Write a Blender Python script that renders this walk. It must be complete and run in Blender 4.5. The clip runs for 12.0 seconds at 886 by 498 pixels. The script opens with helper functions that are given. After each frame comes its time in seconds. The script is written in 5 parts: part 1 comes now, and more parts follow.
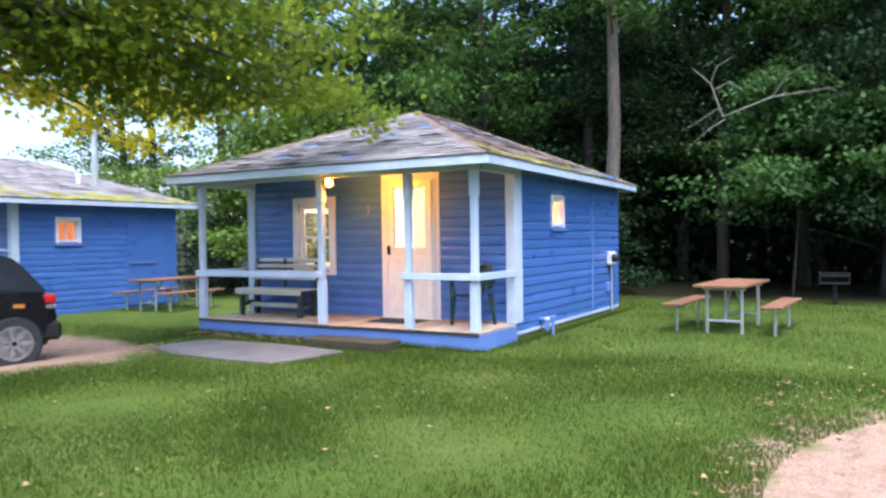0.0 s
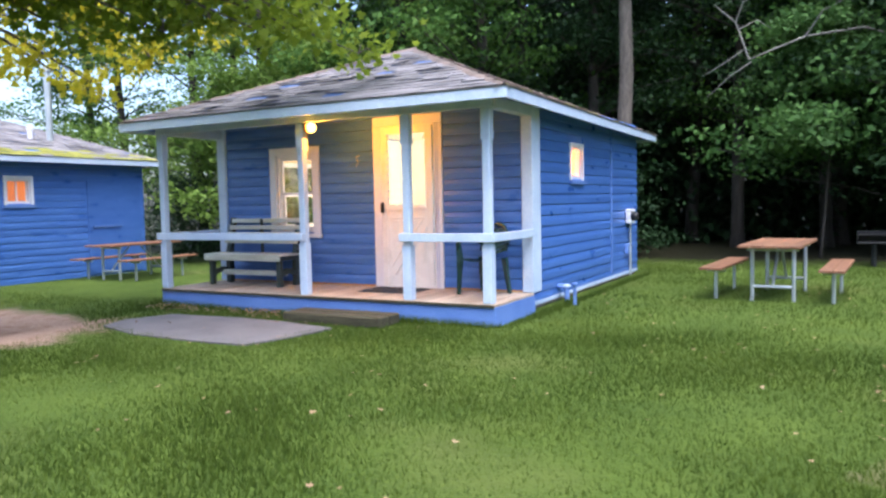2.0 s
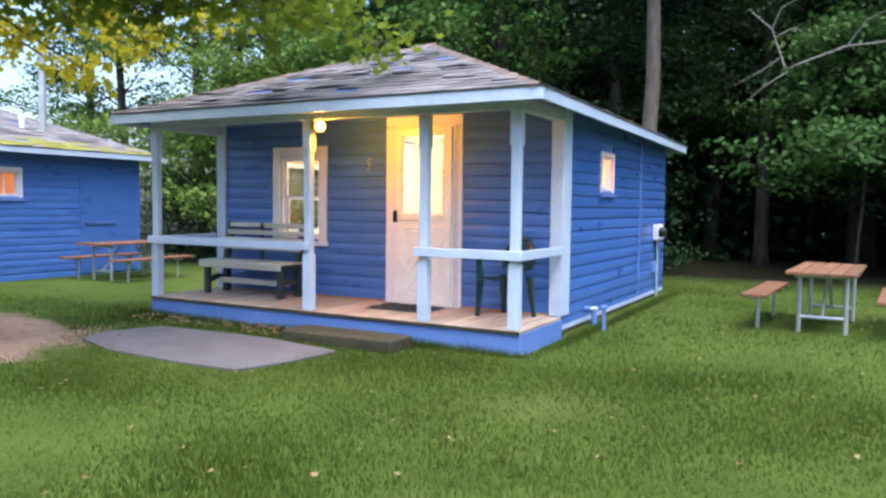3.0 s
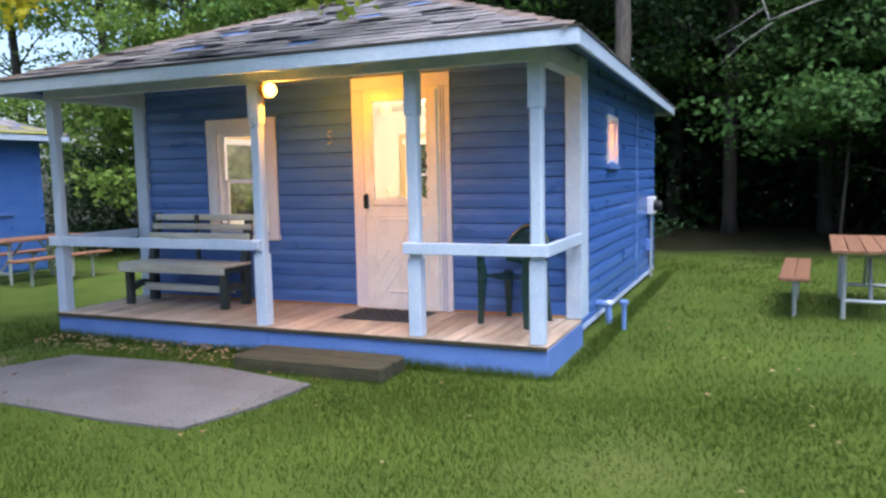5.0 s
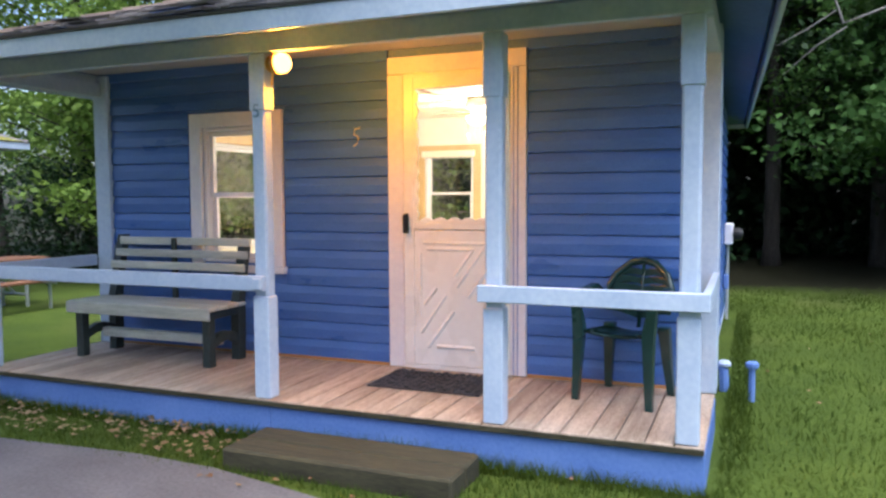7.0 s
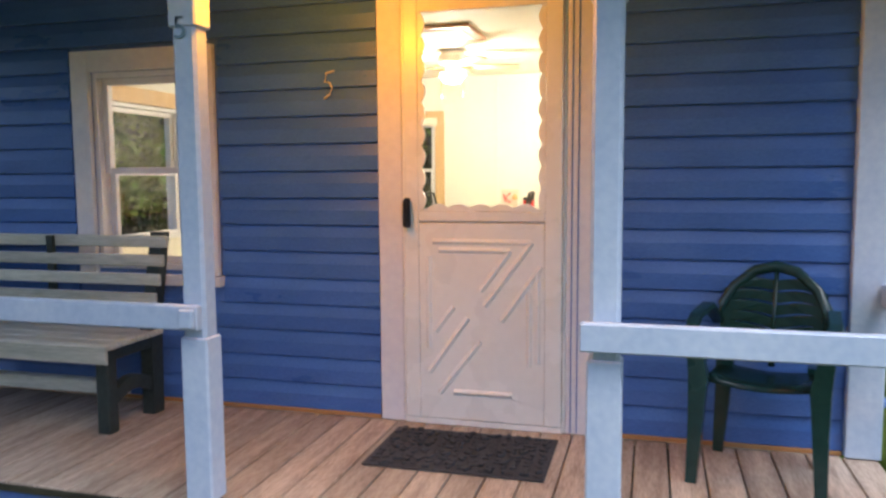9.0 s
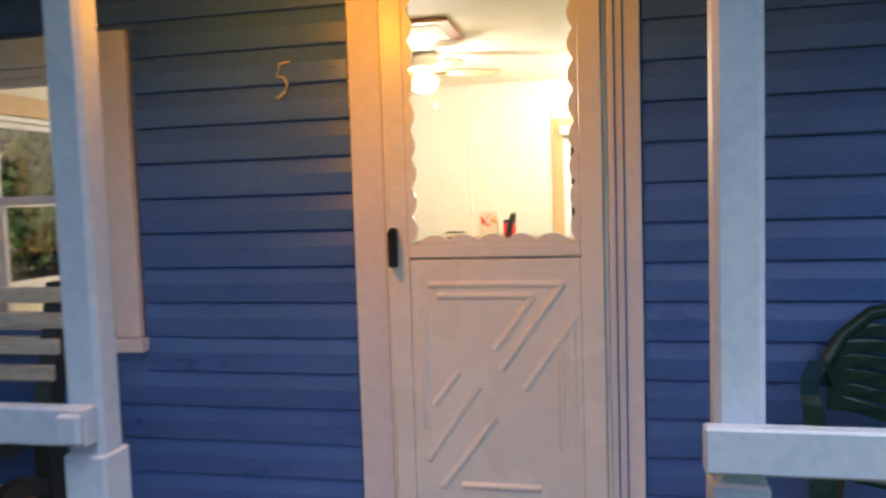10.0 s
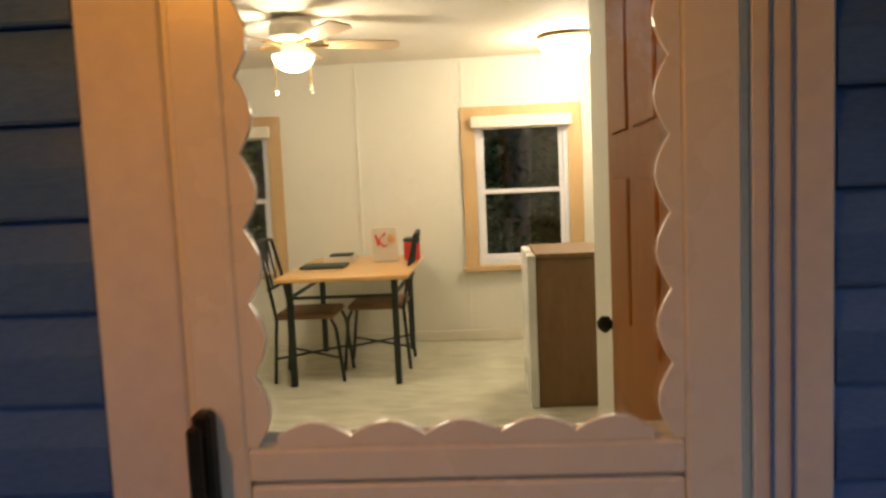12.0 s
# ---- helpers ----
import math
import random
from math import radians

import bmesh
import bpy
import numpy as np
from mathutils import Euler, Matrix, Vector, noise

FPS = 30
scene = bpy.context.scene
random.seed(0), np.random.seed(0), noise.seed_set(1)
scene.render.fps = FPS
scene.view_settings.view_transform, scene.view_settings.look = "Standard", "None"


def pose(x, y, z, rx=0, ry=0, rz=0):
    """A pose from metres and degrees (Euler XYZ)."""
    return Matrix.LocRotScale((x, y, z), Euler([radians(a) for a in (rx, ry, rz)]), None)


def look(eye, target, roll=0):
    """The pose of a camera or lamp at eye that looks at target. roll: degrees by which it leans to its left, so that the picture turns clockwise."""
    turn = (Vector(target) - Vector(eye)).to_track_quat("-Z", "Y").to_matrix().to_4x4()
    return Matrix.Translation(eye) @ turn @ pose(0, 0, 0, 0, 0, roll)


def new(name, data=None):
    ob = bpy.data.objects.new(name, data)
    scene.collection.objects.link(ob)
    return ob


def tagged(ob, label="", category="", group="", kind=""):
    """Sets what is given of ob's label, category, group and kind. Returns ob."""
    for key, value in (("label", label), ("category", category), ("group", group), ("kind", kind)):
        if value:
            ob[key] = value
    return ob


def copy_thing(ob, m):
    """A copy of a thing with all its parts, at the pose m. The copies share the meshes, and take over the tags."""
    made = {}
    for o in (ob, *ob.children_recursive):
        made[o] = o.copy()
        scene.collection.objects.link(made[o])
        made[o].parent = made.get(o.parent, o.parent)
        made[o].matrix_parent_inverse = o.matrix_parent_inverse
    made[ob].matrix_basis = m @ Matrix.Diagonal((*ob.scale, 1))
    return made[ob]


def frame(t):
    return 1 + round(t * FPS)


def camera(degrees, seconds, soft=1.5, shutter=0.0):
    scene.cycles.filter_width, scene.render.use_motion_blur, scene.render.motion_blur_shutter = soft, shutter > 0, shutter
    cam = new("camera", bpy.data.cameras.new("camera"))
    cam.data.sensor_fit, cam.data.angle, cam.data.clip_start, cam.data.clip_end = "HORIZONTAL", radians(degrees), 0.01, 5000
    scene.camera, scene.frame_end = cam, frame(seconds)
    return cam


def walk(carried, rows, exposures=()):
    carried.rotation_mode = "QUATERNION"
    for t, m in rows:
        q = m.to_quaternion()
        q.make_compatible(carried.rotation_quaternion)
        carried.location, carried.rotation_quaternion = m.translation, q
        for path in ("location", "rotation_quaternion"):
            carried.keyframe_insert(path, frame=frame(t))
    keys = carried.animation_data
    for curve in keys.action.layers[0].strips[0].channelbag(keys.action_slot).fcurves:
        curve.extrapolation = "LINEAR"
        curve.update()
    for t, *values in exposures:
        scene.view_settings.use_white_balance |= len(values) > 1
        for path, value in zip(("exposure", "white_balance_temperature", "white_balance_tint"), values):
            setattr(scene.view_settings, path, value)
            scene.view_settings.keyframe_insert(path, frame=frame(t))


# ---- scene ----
cam = camera(60.5, 12.0, soft=2.5, shutter=0.4)
PATH = [
    (0, (0.3, 0.381, 1.43), (-0.691, 2.118, 1.402), -0.8),
    (0.5, (0.048, 0.683, 1.372), (-0.898, 2.444, 1.343), -0.6),
    (1, (-0.173, 0.987, 1.351), (-1.131, 2.742, 1.338), -0.2),
    (1.5, (-0.423, 1.339, 1.351), (-1.391, 3.087, 1.267), 0.2),
    (2, (-0.701, 1.663, 1.319), (-1.657, 3.416, 1.196), -1.2),
    (2.5, (-0.978, 2.026, 1.335), (-1.896, 3.799, 1.229), 0.3),
    (3, (-1.278, 2.336, 1.405), (-2.237, 4.087, 1.289), 0.7),
    (3.2, (-1.414, 2.515, 1.434), (-2.335, 4.285, 1.286), 0.7),
    (4.8, (-2.408, 3.388, 1.503), (-3.188, 5.22, 1.318), -0.9),
    (5, (-2.542, 3.541, 1.499), (-3.329, 5.369, 1.305), -1.2),
    (5.5, (-2.872, 3.917, 1.478), (-3.699, 5.731, 1.316), 0.0),
    (6, (-3.194, 4.313, 1.468), (-3.999, 6.143, 1.4), -1.1),
    (6.5, (-3.506, 4.691, 1.45), (-4.32, 6.516, 1.368), -0.3),
    (6.7, (-3.63, 4.837, 1.433), (-4.412, 6.674, 1.314), -0.5),
    (8.3, (-4.604, 5.974, 1.435), (-5.305, 7.841, 1.289), 0.2),
    (8.5, (-4.693, 6.095, 1.413), (-5.392, 7.963, 1.264), 0.8),
    (9, (-4.929, 6.462, 1.433), (-5.46, 8.381, 1.244), -0.4),
    (9.5, (-5.156, 6.921, 1.422), (-5.682, 8.845, 1.281), -1.0),
    (10, (-5.32, 7.298, 1.435), (-5.736, 9.25, 1.301), -1.8),
    (10.5, (-5.468, 7.734, 1.46), (-5.723, 9.713, 1.324), -2.6),
    (11, (-5.555, 8.145, 1.47), (-5.869, 10.116, 1.33), -4.4),
    (11.5, (-5.645, 8.578, 1.511), (-5.864, 10.561, 1.378), -2.9),
    (12, (-5.659, 8.89, 1.635), (-5.768, 10.878, 1.45), -2.5),
]
walk(cam, [(t, look(eye, target, roll)) for t, eye, target, roll in PATH],
     exposures=[(0, 1.82, 5780, 11), (5, 1.42, 5780, 11), (6.5, 1.35, 5780, 11), (8.5, 1.12, 5850, 11), (9.5, 0.72, 5850, 10), (10.5, 0.33, 6050, 10), (12, -0.52, 6500, 11)])

# ---- light ----
world = bpy.data.worlds.new("overcast_sky")
scene.world = world
world.use_nodes = True
wn = world.node_tree.nodes
sky = wn.new("ShaderNodeTexSky")
sky.sky_type, sky.sun_disc = "NISHITA", False
SUN_ELEV, SUN_TURN = radians(67), radians(140)
sky.sun_elevation, sky.sun_rotation = SUN_ELEV, SUN_TURN
sky.air_density, sky.dust_density = 1.0, 4.0
world.node_tree.links.new(sky.outputs[0], wn["Background"].inputs[0])
wn["Background"].inputs[1].default_value = 0.15
sun_data = bpy.data.lights.new("sun", "SUN")
sun_data.energy, sun_data.angle, sun_data.color = 1.2, radians(50), (1.0, 0.97, 0.94)
sun = new("sun", sun_data)
towards = Vector((math.cos(SUN_ELEV) * math.sin(SUN_TURN), math.cos(SUN_ELEV) * math.cos(SUN_TURN), math.sin(SUN_ELEV)))
sun.matrix_basis = look(towards * 60, (0, 0, 0))


def bulb(name, place, watts, colour, radius):
    data = bpy.data.lights.new(name, "POINT")
    data.energy, data.color, data.shadow_soft_size = watts, colour, radius
    ob = new(name, data)
    ob.location = place
    return ob


bulb("porch_bulb_light", (-6.375, 8.875, 2.23), 31, (1.0, 0.33, 0.015), 0.05)
bulb("fan_bowl_light", (-6.70, 13.15, 2.14), 44, (1.0, 0.86, 0.64), 0.08)
bulb("dome_light_glow", (-5.05, 14.15, 2.30), 46, (1.0, 0.86, 0.62), 0.1)
bulb("neighbour_room_light", (-16.5, 11.2, 1.9), 60, (1.0, 0.62, 0.30), 0.1)
bulb("washroom_light", (-4.7, 11.75, 2.2), 100, (1.0, 0.60, 0.30), 0.08)

# ---- materials ----
def material(name, low, high, rough=0.6, metal=0.0, fine=40.0, coarse=3.0, bump=0.2, spread=0.0, stretch=(1, 1, 1), spec=0.5, coat=0.0):
    """Two colours mixed by noise at two scales, with fine relief; spread varies the lightness from piece to piece."""
    m = bpy.data.materials.new(name)
    m.use_nodes = True
    t = m.node_tree
    b = t.nodes["Principled BSDF"]
    tc = t.nodes.new("ShaderNodeNewGeometry")
    mp = t.nodes.new("ShaderNodeMapping")
    mp.inputs["Scale"].default_value = stretch
    t.links.new(tc.outputs["Position"], mp.inputs["Vector"])
    n1, n2 = t.nodes.new("ShaderNodeTexNoise"), t.nodes.new("ShaderNodeTexNoise")
    n1.inputs["Scale"].default_value, n2.inputs["Scale"].default_value = fine, coarse
    n1.inputs["Detail"].default_value, n2.inputs["Detail"].default_value = 5, 4
    for n in (n1, n2):
        t.links.new(mp.outputs[0], n.inputs["Vector"])
    add = t.nodes.new("ShaderNodeMath")
    add.operation = "ADD"
    t.links.new(n1.outputs[0], add.inputs[0])
    t.links.new(n2.outputs[0], add.inputs[1])
    rng = t.nodes.new("ShaderNodeMapRange")
    rng.inputs[1].default_value, rng.inputs[2].default_value = 0.7, 1.3
    t.links.new(add.outputs[0], rng.inputs[0])
    mix = t.nodes.new("ShaderNodeMix")
    mix.data_type = "RGBA"
    mix.inputs[6].default_value, mix.inputs[7].default_value = (*low, 1), (*high, 1)
    t.links.new(rng.outputs[0], mix.inputs[0])
    out = mix.outputs[2]
    if spread:
        info = t.nodes.new("ShaderNodeObjectInfo")
        r2 = t.nodes.new("ShaderNodeMapRange")
        r2.inputs[3].default_value, r2.inputs[4].default_value = 1 - spread, 1 + spread
        t.links.new(info.outputs["Random"], r2.inputs[0])
        hsv = t.nodes.new("ShaderNodeHueSaturation")
        t.links.new(r2.outputs[0], hsv.inputs["Value"])
        t.links.new(out, hsv.inputs["Color"])
        out = hsv.outputs[0]
    t.links.new(out, b.inputs["Base Color"])
    rr = t.nodes.new("ShaderNodeMapRange")
    rr.inputs[3].default_value, rr.inputs[4].default_value = max(0.02, rough - 0.08), min(1, rough + 0.08)
    t.links.new(n2.outputs[0], rr.inputs[0])
    t.links.new(rr.outputs[0], b.inputs["Roughness"])
    b.inputs["Metallic"].default_value = metal
    b.inputs["Specular IOR Level"].default_value = spec
    b.inputs["Coat Weight"].default_value = coat
    if bump:
        bp = t.nodes.new("ShaderNodeBump")
        bp.inputs["Strength"].default_value, bp.inputs["Distance"].default_value = bump, 0.004
        t.links.new(n1.outputs[0], bp.inputs["Height"])
        t.links.new(bp.outputs[0], b.inputs["Normal"])
    return m


def glowing(name, colour, strength):
    m = bpy.data.materials.new(name)
    m.use_nodes = True
    b = m.node_tree.nodes["Principled BSDF"]
    b.inputs["Base Color"].default_value = (*colour, 1)
    b.inputs["Emission Color"].default_value = (*colour, 1)
    b.inputs["Emission Strength"].default_value = strength
    return m


def leafy(name, low, high, fine=9.0, through_light=0.35):
    """Leaves: colour varies from leaf to leaf, some light comes through."""
    m = bpy.data.materials.new(name)
    m.use_nodes = True
    t = m.node_tree
    b = t.nodes["Principled BSDF"]
    g = t.nodes.new("ShaderNodeNewGeometry")
    ramp = t.nodes.new("ShaderNodeMix")
    ramp.data_type = "RGBA"
    ramp.inputs[6].default_value, ramp.inputs[7].default_value = (*low, 1), (*high, 1)
    noi = t.nodes.new("ShaderNodeTexNoise")
    noi.inputs["Scale"].default_value = 0.7
    t.links.new(g.outputs["Position"], noi.inputs["Vector"])
    add = t.nodes.new("ShaderNodeMath")
    add.operation = "MULTIPLY_ADD"
    t.links.new(g.outputs["Random Per Island"], add.inputs[0])
    add.inputs[1].default_value = 0.55
    sub = t.nodes.new("ShaderNodeMapRange")
    sub.inputs[1].default_value, sub.inputs[2].default_value = 0.3, 0.7
    sub.inputs[3].default_value, sub.inputs[4].default_value = -0.05, 0.5
    t.links.new(noi.outputs[0], sub.inputs[0])
    t.links.new(sub.outputs[0], add.inputs[2])
    t.links.new(add.outputs[0], ramp.inputs[0])
    t.links.new(ramp.outputs[2], b.inputs["Base Color"])
    b.inputs["Roughness"].default_value = 0.5
    b.inputs["Specular IOR Level"].default_value = 0.12
    tr = t.nodes.new("ShaderNodeBsdfTranslucent")
    t.links.new(ramp.outputs[2], tr.inputs[0])
    mx = t.nodes.new("ShaderNodeMixShader")
    mx.inputs[0].default_value = through_light
    t.links.new(b.outputs[0], mx.inputs[1])
    t.links.new(tr.outputs[0], mx.inputs[2])
    t.links.new(mx.outputs[0], t.nodes["Material Output"].inputs[0])
    return m


def glass_material(name, tint=(1, 1, 1)):
    """Thin pane: clear, with a reflection that grows at a slant."""
    m = bpy.data.materials.new(name)
    m.use_nodes = True
    t = m.node_tree
    t.nodes.remove(t.nodes["Principled BSDF"])
    clear, gloss = t.nodes.new("ShaderNodeBsdfTransparent"), t.nodes.new("ShaderNodeBsdfGlossy")
    clear.inputs[0].default_value = (*tint, 1)
    gloss.inputs["Roughness"].default_value = 0.02
    facing, steep, scaled = t.nodes.new("ShaderNodeLayerWeight"), t.nodes.new("ShaderNodeMath"), t.nodes.new("ShaderNodeMath")
    facing.inputs["Blend"].default_value = 0.5
    steep.operation, steep.inputs[1].default_value = "POWER", 5.0
    scaled.operation, scaled.inputs[1].default_value, scaled.inputs[2].default_value = "MULTIPLY_ADD", 0.9, 0.05
    t.links.new(facing.outputs["Facing"], steep.inputs[0])
    t.links.new(steep.outputs[0], scaled.inputs[0])
    mx = t.nodes.new("ShaderNodeMixShader")
    for a, z in ((scaled.outputs[0], mx.inputs[0]), (clear.outputs[0], mx.inputs[1]), (gloss.outputs[0], mx.inputs[2]), (mx.outputs[0], t.nodes["Material Output"].inputs[0])):
        t.links.new(a, z)
    return m


BLUE = material("blue_siding_paint", (0.050, 0.126, 0.395), (0.084, 0.185, 0.495), 0.30, fine=60, coarse=2.2, bump=0.25, spread=0.07, stretch=(1, 1, 3))
BLUE_FLAT = material("blue_board_paint", (0.10, 0.19, 0.49), (0.155, 0.26, 0.58), 0.5, fine=45, coarse=3, bump=0.3)
PALE = material("pale_blue_white_paint", (0.42, 0.52, 0.68), (0.56, 0.645, 0.77), 0.45, fine=35, coarse=4, bump=0.3, spread=0.03)
WHITE = material("white_paint", (0.74, 0.73, 0.79), (0.84, 0.83, 0.86), 0.45, fine=30, coarse=4, bump=0.2)
DOORWHITE = material("cream_white_enamel", (0.85, 0.845, 0.82), (0.90, 0.895, 0.87), 0.28, fine=25, coarse=3, bump=0.08)
DECK = material("weathered_deck_wood", (0.25, 0.18, 0.13), (0.54, 0.44, 0.35), 0.62, fine=30, coarse=4, bump=0.5, spread=0.22, stretch=(6, 0.6, 6))
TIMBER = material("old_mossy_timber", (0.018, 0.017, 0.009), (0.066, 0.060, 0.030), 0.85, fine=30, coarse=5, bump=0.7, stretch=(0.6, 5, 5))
RAWWOOD = material("orange_raw_wood", (0.40, 0.20, 0.07), (0.55, 0.30, 0.12), 0.6, fine=30, coarse=4, stretch=(0.5, 5, 5))
SHINGLE = material("grey_asphalt_shingle", (0.09, 0.083, 0.088), (0.27, 0.25, 0.255), 0.92, fine=90, coarse=2.5, bump=0.8, spread=0.25)
SHINGLE_B = material("brown_asphalt_shingle", (0.12, 0.09, 0.075), (0.24, 0.18, 0.15), 0.92, fine=90, coarse=2.5, bump=0.8, spread=0.15)
MOSS = material("yellow_green_moss", (0.16, 0.17, 0.03), (0.34, 0.32, 0.06), 0.95, fine=60, coarse=6, bump=0.9)
TAR = material("black_roof_felt", (0.03, 0.03, 0.03), (0.06, 0.055, 0.05), 0.9)
SOFFIT = material("blue_soffit_board", (0.05, 0.11, 0.30), (0.09, 0.17, 0.40), 0.7)
PORCHCEIL = material("pale_porch_ceiling_board", (0.42, 0.42, 0.44), (0.54, 0.52, 0.52), 0.7)
CONCRETE = material("grey_worn_concrete", (0.085, 0.082, 0.088), (0.155, 0.148, 0.155), 0.9, fine=50, coarse=2.2, bump=0.6)
BLACKIRON = material("black_iron", (0.012, 0.012, 0.013), (0.03, 0.03, 0.03), 0.45, metal=0.4)
RUBBER = material("dark_rubber", (0.02, 0.022, 0.026), (0.05, 0.052, 0.06), 0.7, fine=70, bump=0.6)
BENCHDARK = material("dark_green_bench_wood", (0.014, 0.022, 0.02), (0.035, 0.05, 0.045), 0.55, bump=0.4)
BENCHSLAT = material("weathered_grey_green_slat", (0.38, 0.40, 0.34), (0.66, 0.66, 0.58), 0.36, fine=25, coarse=5, stretch=(0.5, 6, 6), bump=0.5, spread=0.12)
GREENPLASTIC = material("dark_green_plastic", (0.008, 0.035, 0.033), (0.013, 0.05, 0.047), 0.25, bump=0.03, coat=0.2)
PICNICWOOD = material("brown_picnic_plank", (0.13, 0.056, 0.028), (0.25, 0.125, 0.066), 0.65, fine=25, coarse=4, stretch=(6, 0.6, 6), bump=0.5, spread=0.15)
GALV = material("galvanised_pipe", (0.42, 0.46, 0.48), (0.60, 0.63, 0.65), 0.45, metal=0.6)
GLASS = glass_material("window_glass")
INWALL = material("cream_wall_panel", (0.74, 0.71, 0.62), (0.80, 0.77, 0.68), 0.6, fine=20, coarse=2, bump=0.1)
INCEIL = material("white_ceiling_paint", (0.72, 0.67, 0.56), (0.78, 0.73, 0.62), 0.7)
VINYL = material("cream_vinyl_tile", (0.42, 0.42, 0.31), (0.74, 0.72, 0.60), 0.35, fine=9, coarse=5, bump=0.1, stretch=(1, 3, 1))
TANTRIM = material("tan_wood_trim", (0.52, 0.34, 0.16), (0.62, 0.42, 0.22), 0.5, fine=20, stretch=(4, 4, 0.5))
BROWNDOOR = material("orange_brown_stained_door", (0.32, 0.125, 0.03), (0.46, 0.19, 0.045), 0.6, spec=0.15, fine=22, coarse=3, stretch=(5, 5, 0.5), bump=0.2)
CABWOOD = material("brown_cabinet_panel", (0.20, 0.10, 0.04), (0.28, 0.15, 0.065), 0.45, fine=22, stretch=(5, 5, 0.6))
TABLEWOOD = material("honey_table_veneer", (0.60, 0.33, 0.11), (0.72, 0.43, 0.17), 0.3, fine=20, stretch=(0.6, 5, 5), bump=0.05)
SEATBROWN = material("brown_seat_cover", (0.17, 0.075, 0.035), (0.24, 0.11, 0.05), 0.6)
BRASS = material("old_brass", (0.55, 0.35, 0.10), (0.70, 0.48, 0.16), 0.3, metal=1.0)
BARK = material("grey_brown_bark", (0.055, 0.045, 0.038), (0.16, 0.135, 0.115), 0.95, fine=18, coarse=4, stretch=(3, 3, 0.5), bump=1.0)
# darker copy of the bark: the wood's shade is put into the trunk colour
SHADE_BARK = material("shaded_dark_bark", (0.018, 0.016, 0.013), (0.055, 0.047, 0.04), 0.95, fine=18, coarse=4, stretch=(3, 3, 0.5), bump=1.0)
DEADWOOD = material("bleached_dead_wood", (0.11, 0.105, 0.095), (0.21, 0.20, 0.185), 0.9)
LAMPGLOW = glowing("porch_lamp_glow", (1.0, 0.44, 0.07), 4.0)
BOWLGLOW = glowing("frosted_bowl_glow", (1.0, 0.88, 0.62), 13)


# ---- building helpers ----
def reach(ob):
    m = ob.matrix_basis.copy()
    while ob.parent:
        m = ob.parent.matrix_basis @ ob.matrix_parent_inverse @ m
        ob = ob.parent
    return m


def part(name, bm, mat, parent=None, label="", smooth=False, share=None):
    """Links a bmesh, given in world places, as one mesh object under a thing or a part."""
    me = bpy.data.meshes.new(name)
    if smooth:
        for f in bm.faces:
            f.smooth = True
    bm.to_mesh(me)
    bm.free()
    for m in (mat if isinstance(mat, (list, tuple)) else [mat]):
        me.materials.append(m)
    ob = new(name, me)
    if parent is not None:
        ob.parent = parent
        ob.matrix_parent_inverse = reach(parent).inverted()
    if label:
        ob["label"] = label
    return ob


def thing(name, place, label, category, group="", kind=""):
    ob = new(name)
    ob.location = place
    ob.empty_display_size = 0.1
    return tagged(ob, label, category, group, kind)


def box(bm, x0, x1, y0, y1, z0, z1, bevel=0.0, m=None):
    v = [bm.verts.new((x, y, z)) for x in (x0, x1) for y in (y0, y1) for z in (z0, z1)]
    fs = [bm.faces.new([v[i] for i in q]) for q in ((0, 1, 3, 2), (4, 6, 7, 5), (0, 4, 5, 1), (2, 3, 7, 6), (0, 2, 6, 4), (1, 5, 7, 3))]
    if m is not None:
        for a in v:
            a.co = m @ a.co
    if bevel:
        edges = {e for f in fs for e in f.edges}
        bmesh.ops.bevel(bm, geom=list(edges), offset=bevel, segments=1, affect="EDGES", profile=0.5)
    return bm


def slab(*a, bevel=0.0, m=None):
    return box(bmesh.new(), *a, bevel=bevel, m=m)


def prism(bm, profile, a, b):
    """A closed outline (list of points) swept from offset vector a to b."""
    lo, hi = [bm.verts.new(Vector(p) + Vector(a)) for p in profile], [bm.verts.new(Vector(p) + Vector(b)) for p in profile]
    n = len(profile)
    bm.faces.new(lo[::-1])
    bm.faces.new(hi)
    for i in range(n):
        bm.faces.new((lo[i], lo[(i + 1) % n], hi[(i + 1) % n], hi[i]))
    bmesh.ops.recalc_face_normals(bm, faces=bm.faces)
    return bm


def tube(bm, points, radii, sides=8):
    """A tapered tube through points."""
    rings = []
    for i, p in enumerate(points):
        p = Vector(p)
        d = Vector(points[min(i + 1, len(points) - 1)]) - Vector(points[max(i - 1, 0)])
        d.normalize()
        up = Vector((0, 0, 1)) if abs(d.z) < 0.9 else Vector((1, 0, 0))
        u = d.cross(up).normalized()
        w = d.cross(u)
        r = radii[i] if isinstance(radii, (list, tuple)) else radii
        rings.append([bm.verts.new(p + r * (math.cos(k * 2 * math.pi / sides) * u + math.sin(k * 2 * math.pi / sides) * w)) for k in range(sides)])
    for a, b in zip(rings, rings[1:]):
        for k in range(sides):
            bm.faces.new((a[k], a[(k + 1) % sides], b[(k + 1) % sides], b[k]))
    bm.faces.new(rings[0])
    bm.faces.new(rings[-1][::-1])
    bmesh.ops.recalc_face_normals(bm, faces=bm.faces)
    return bm


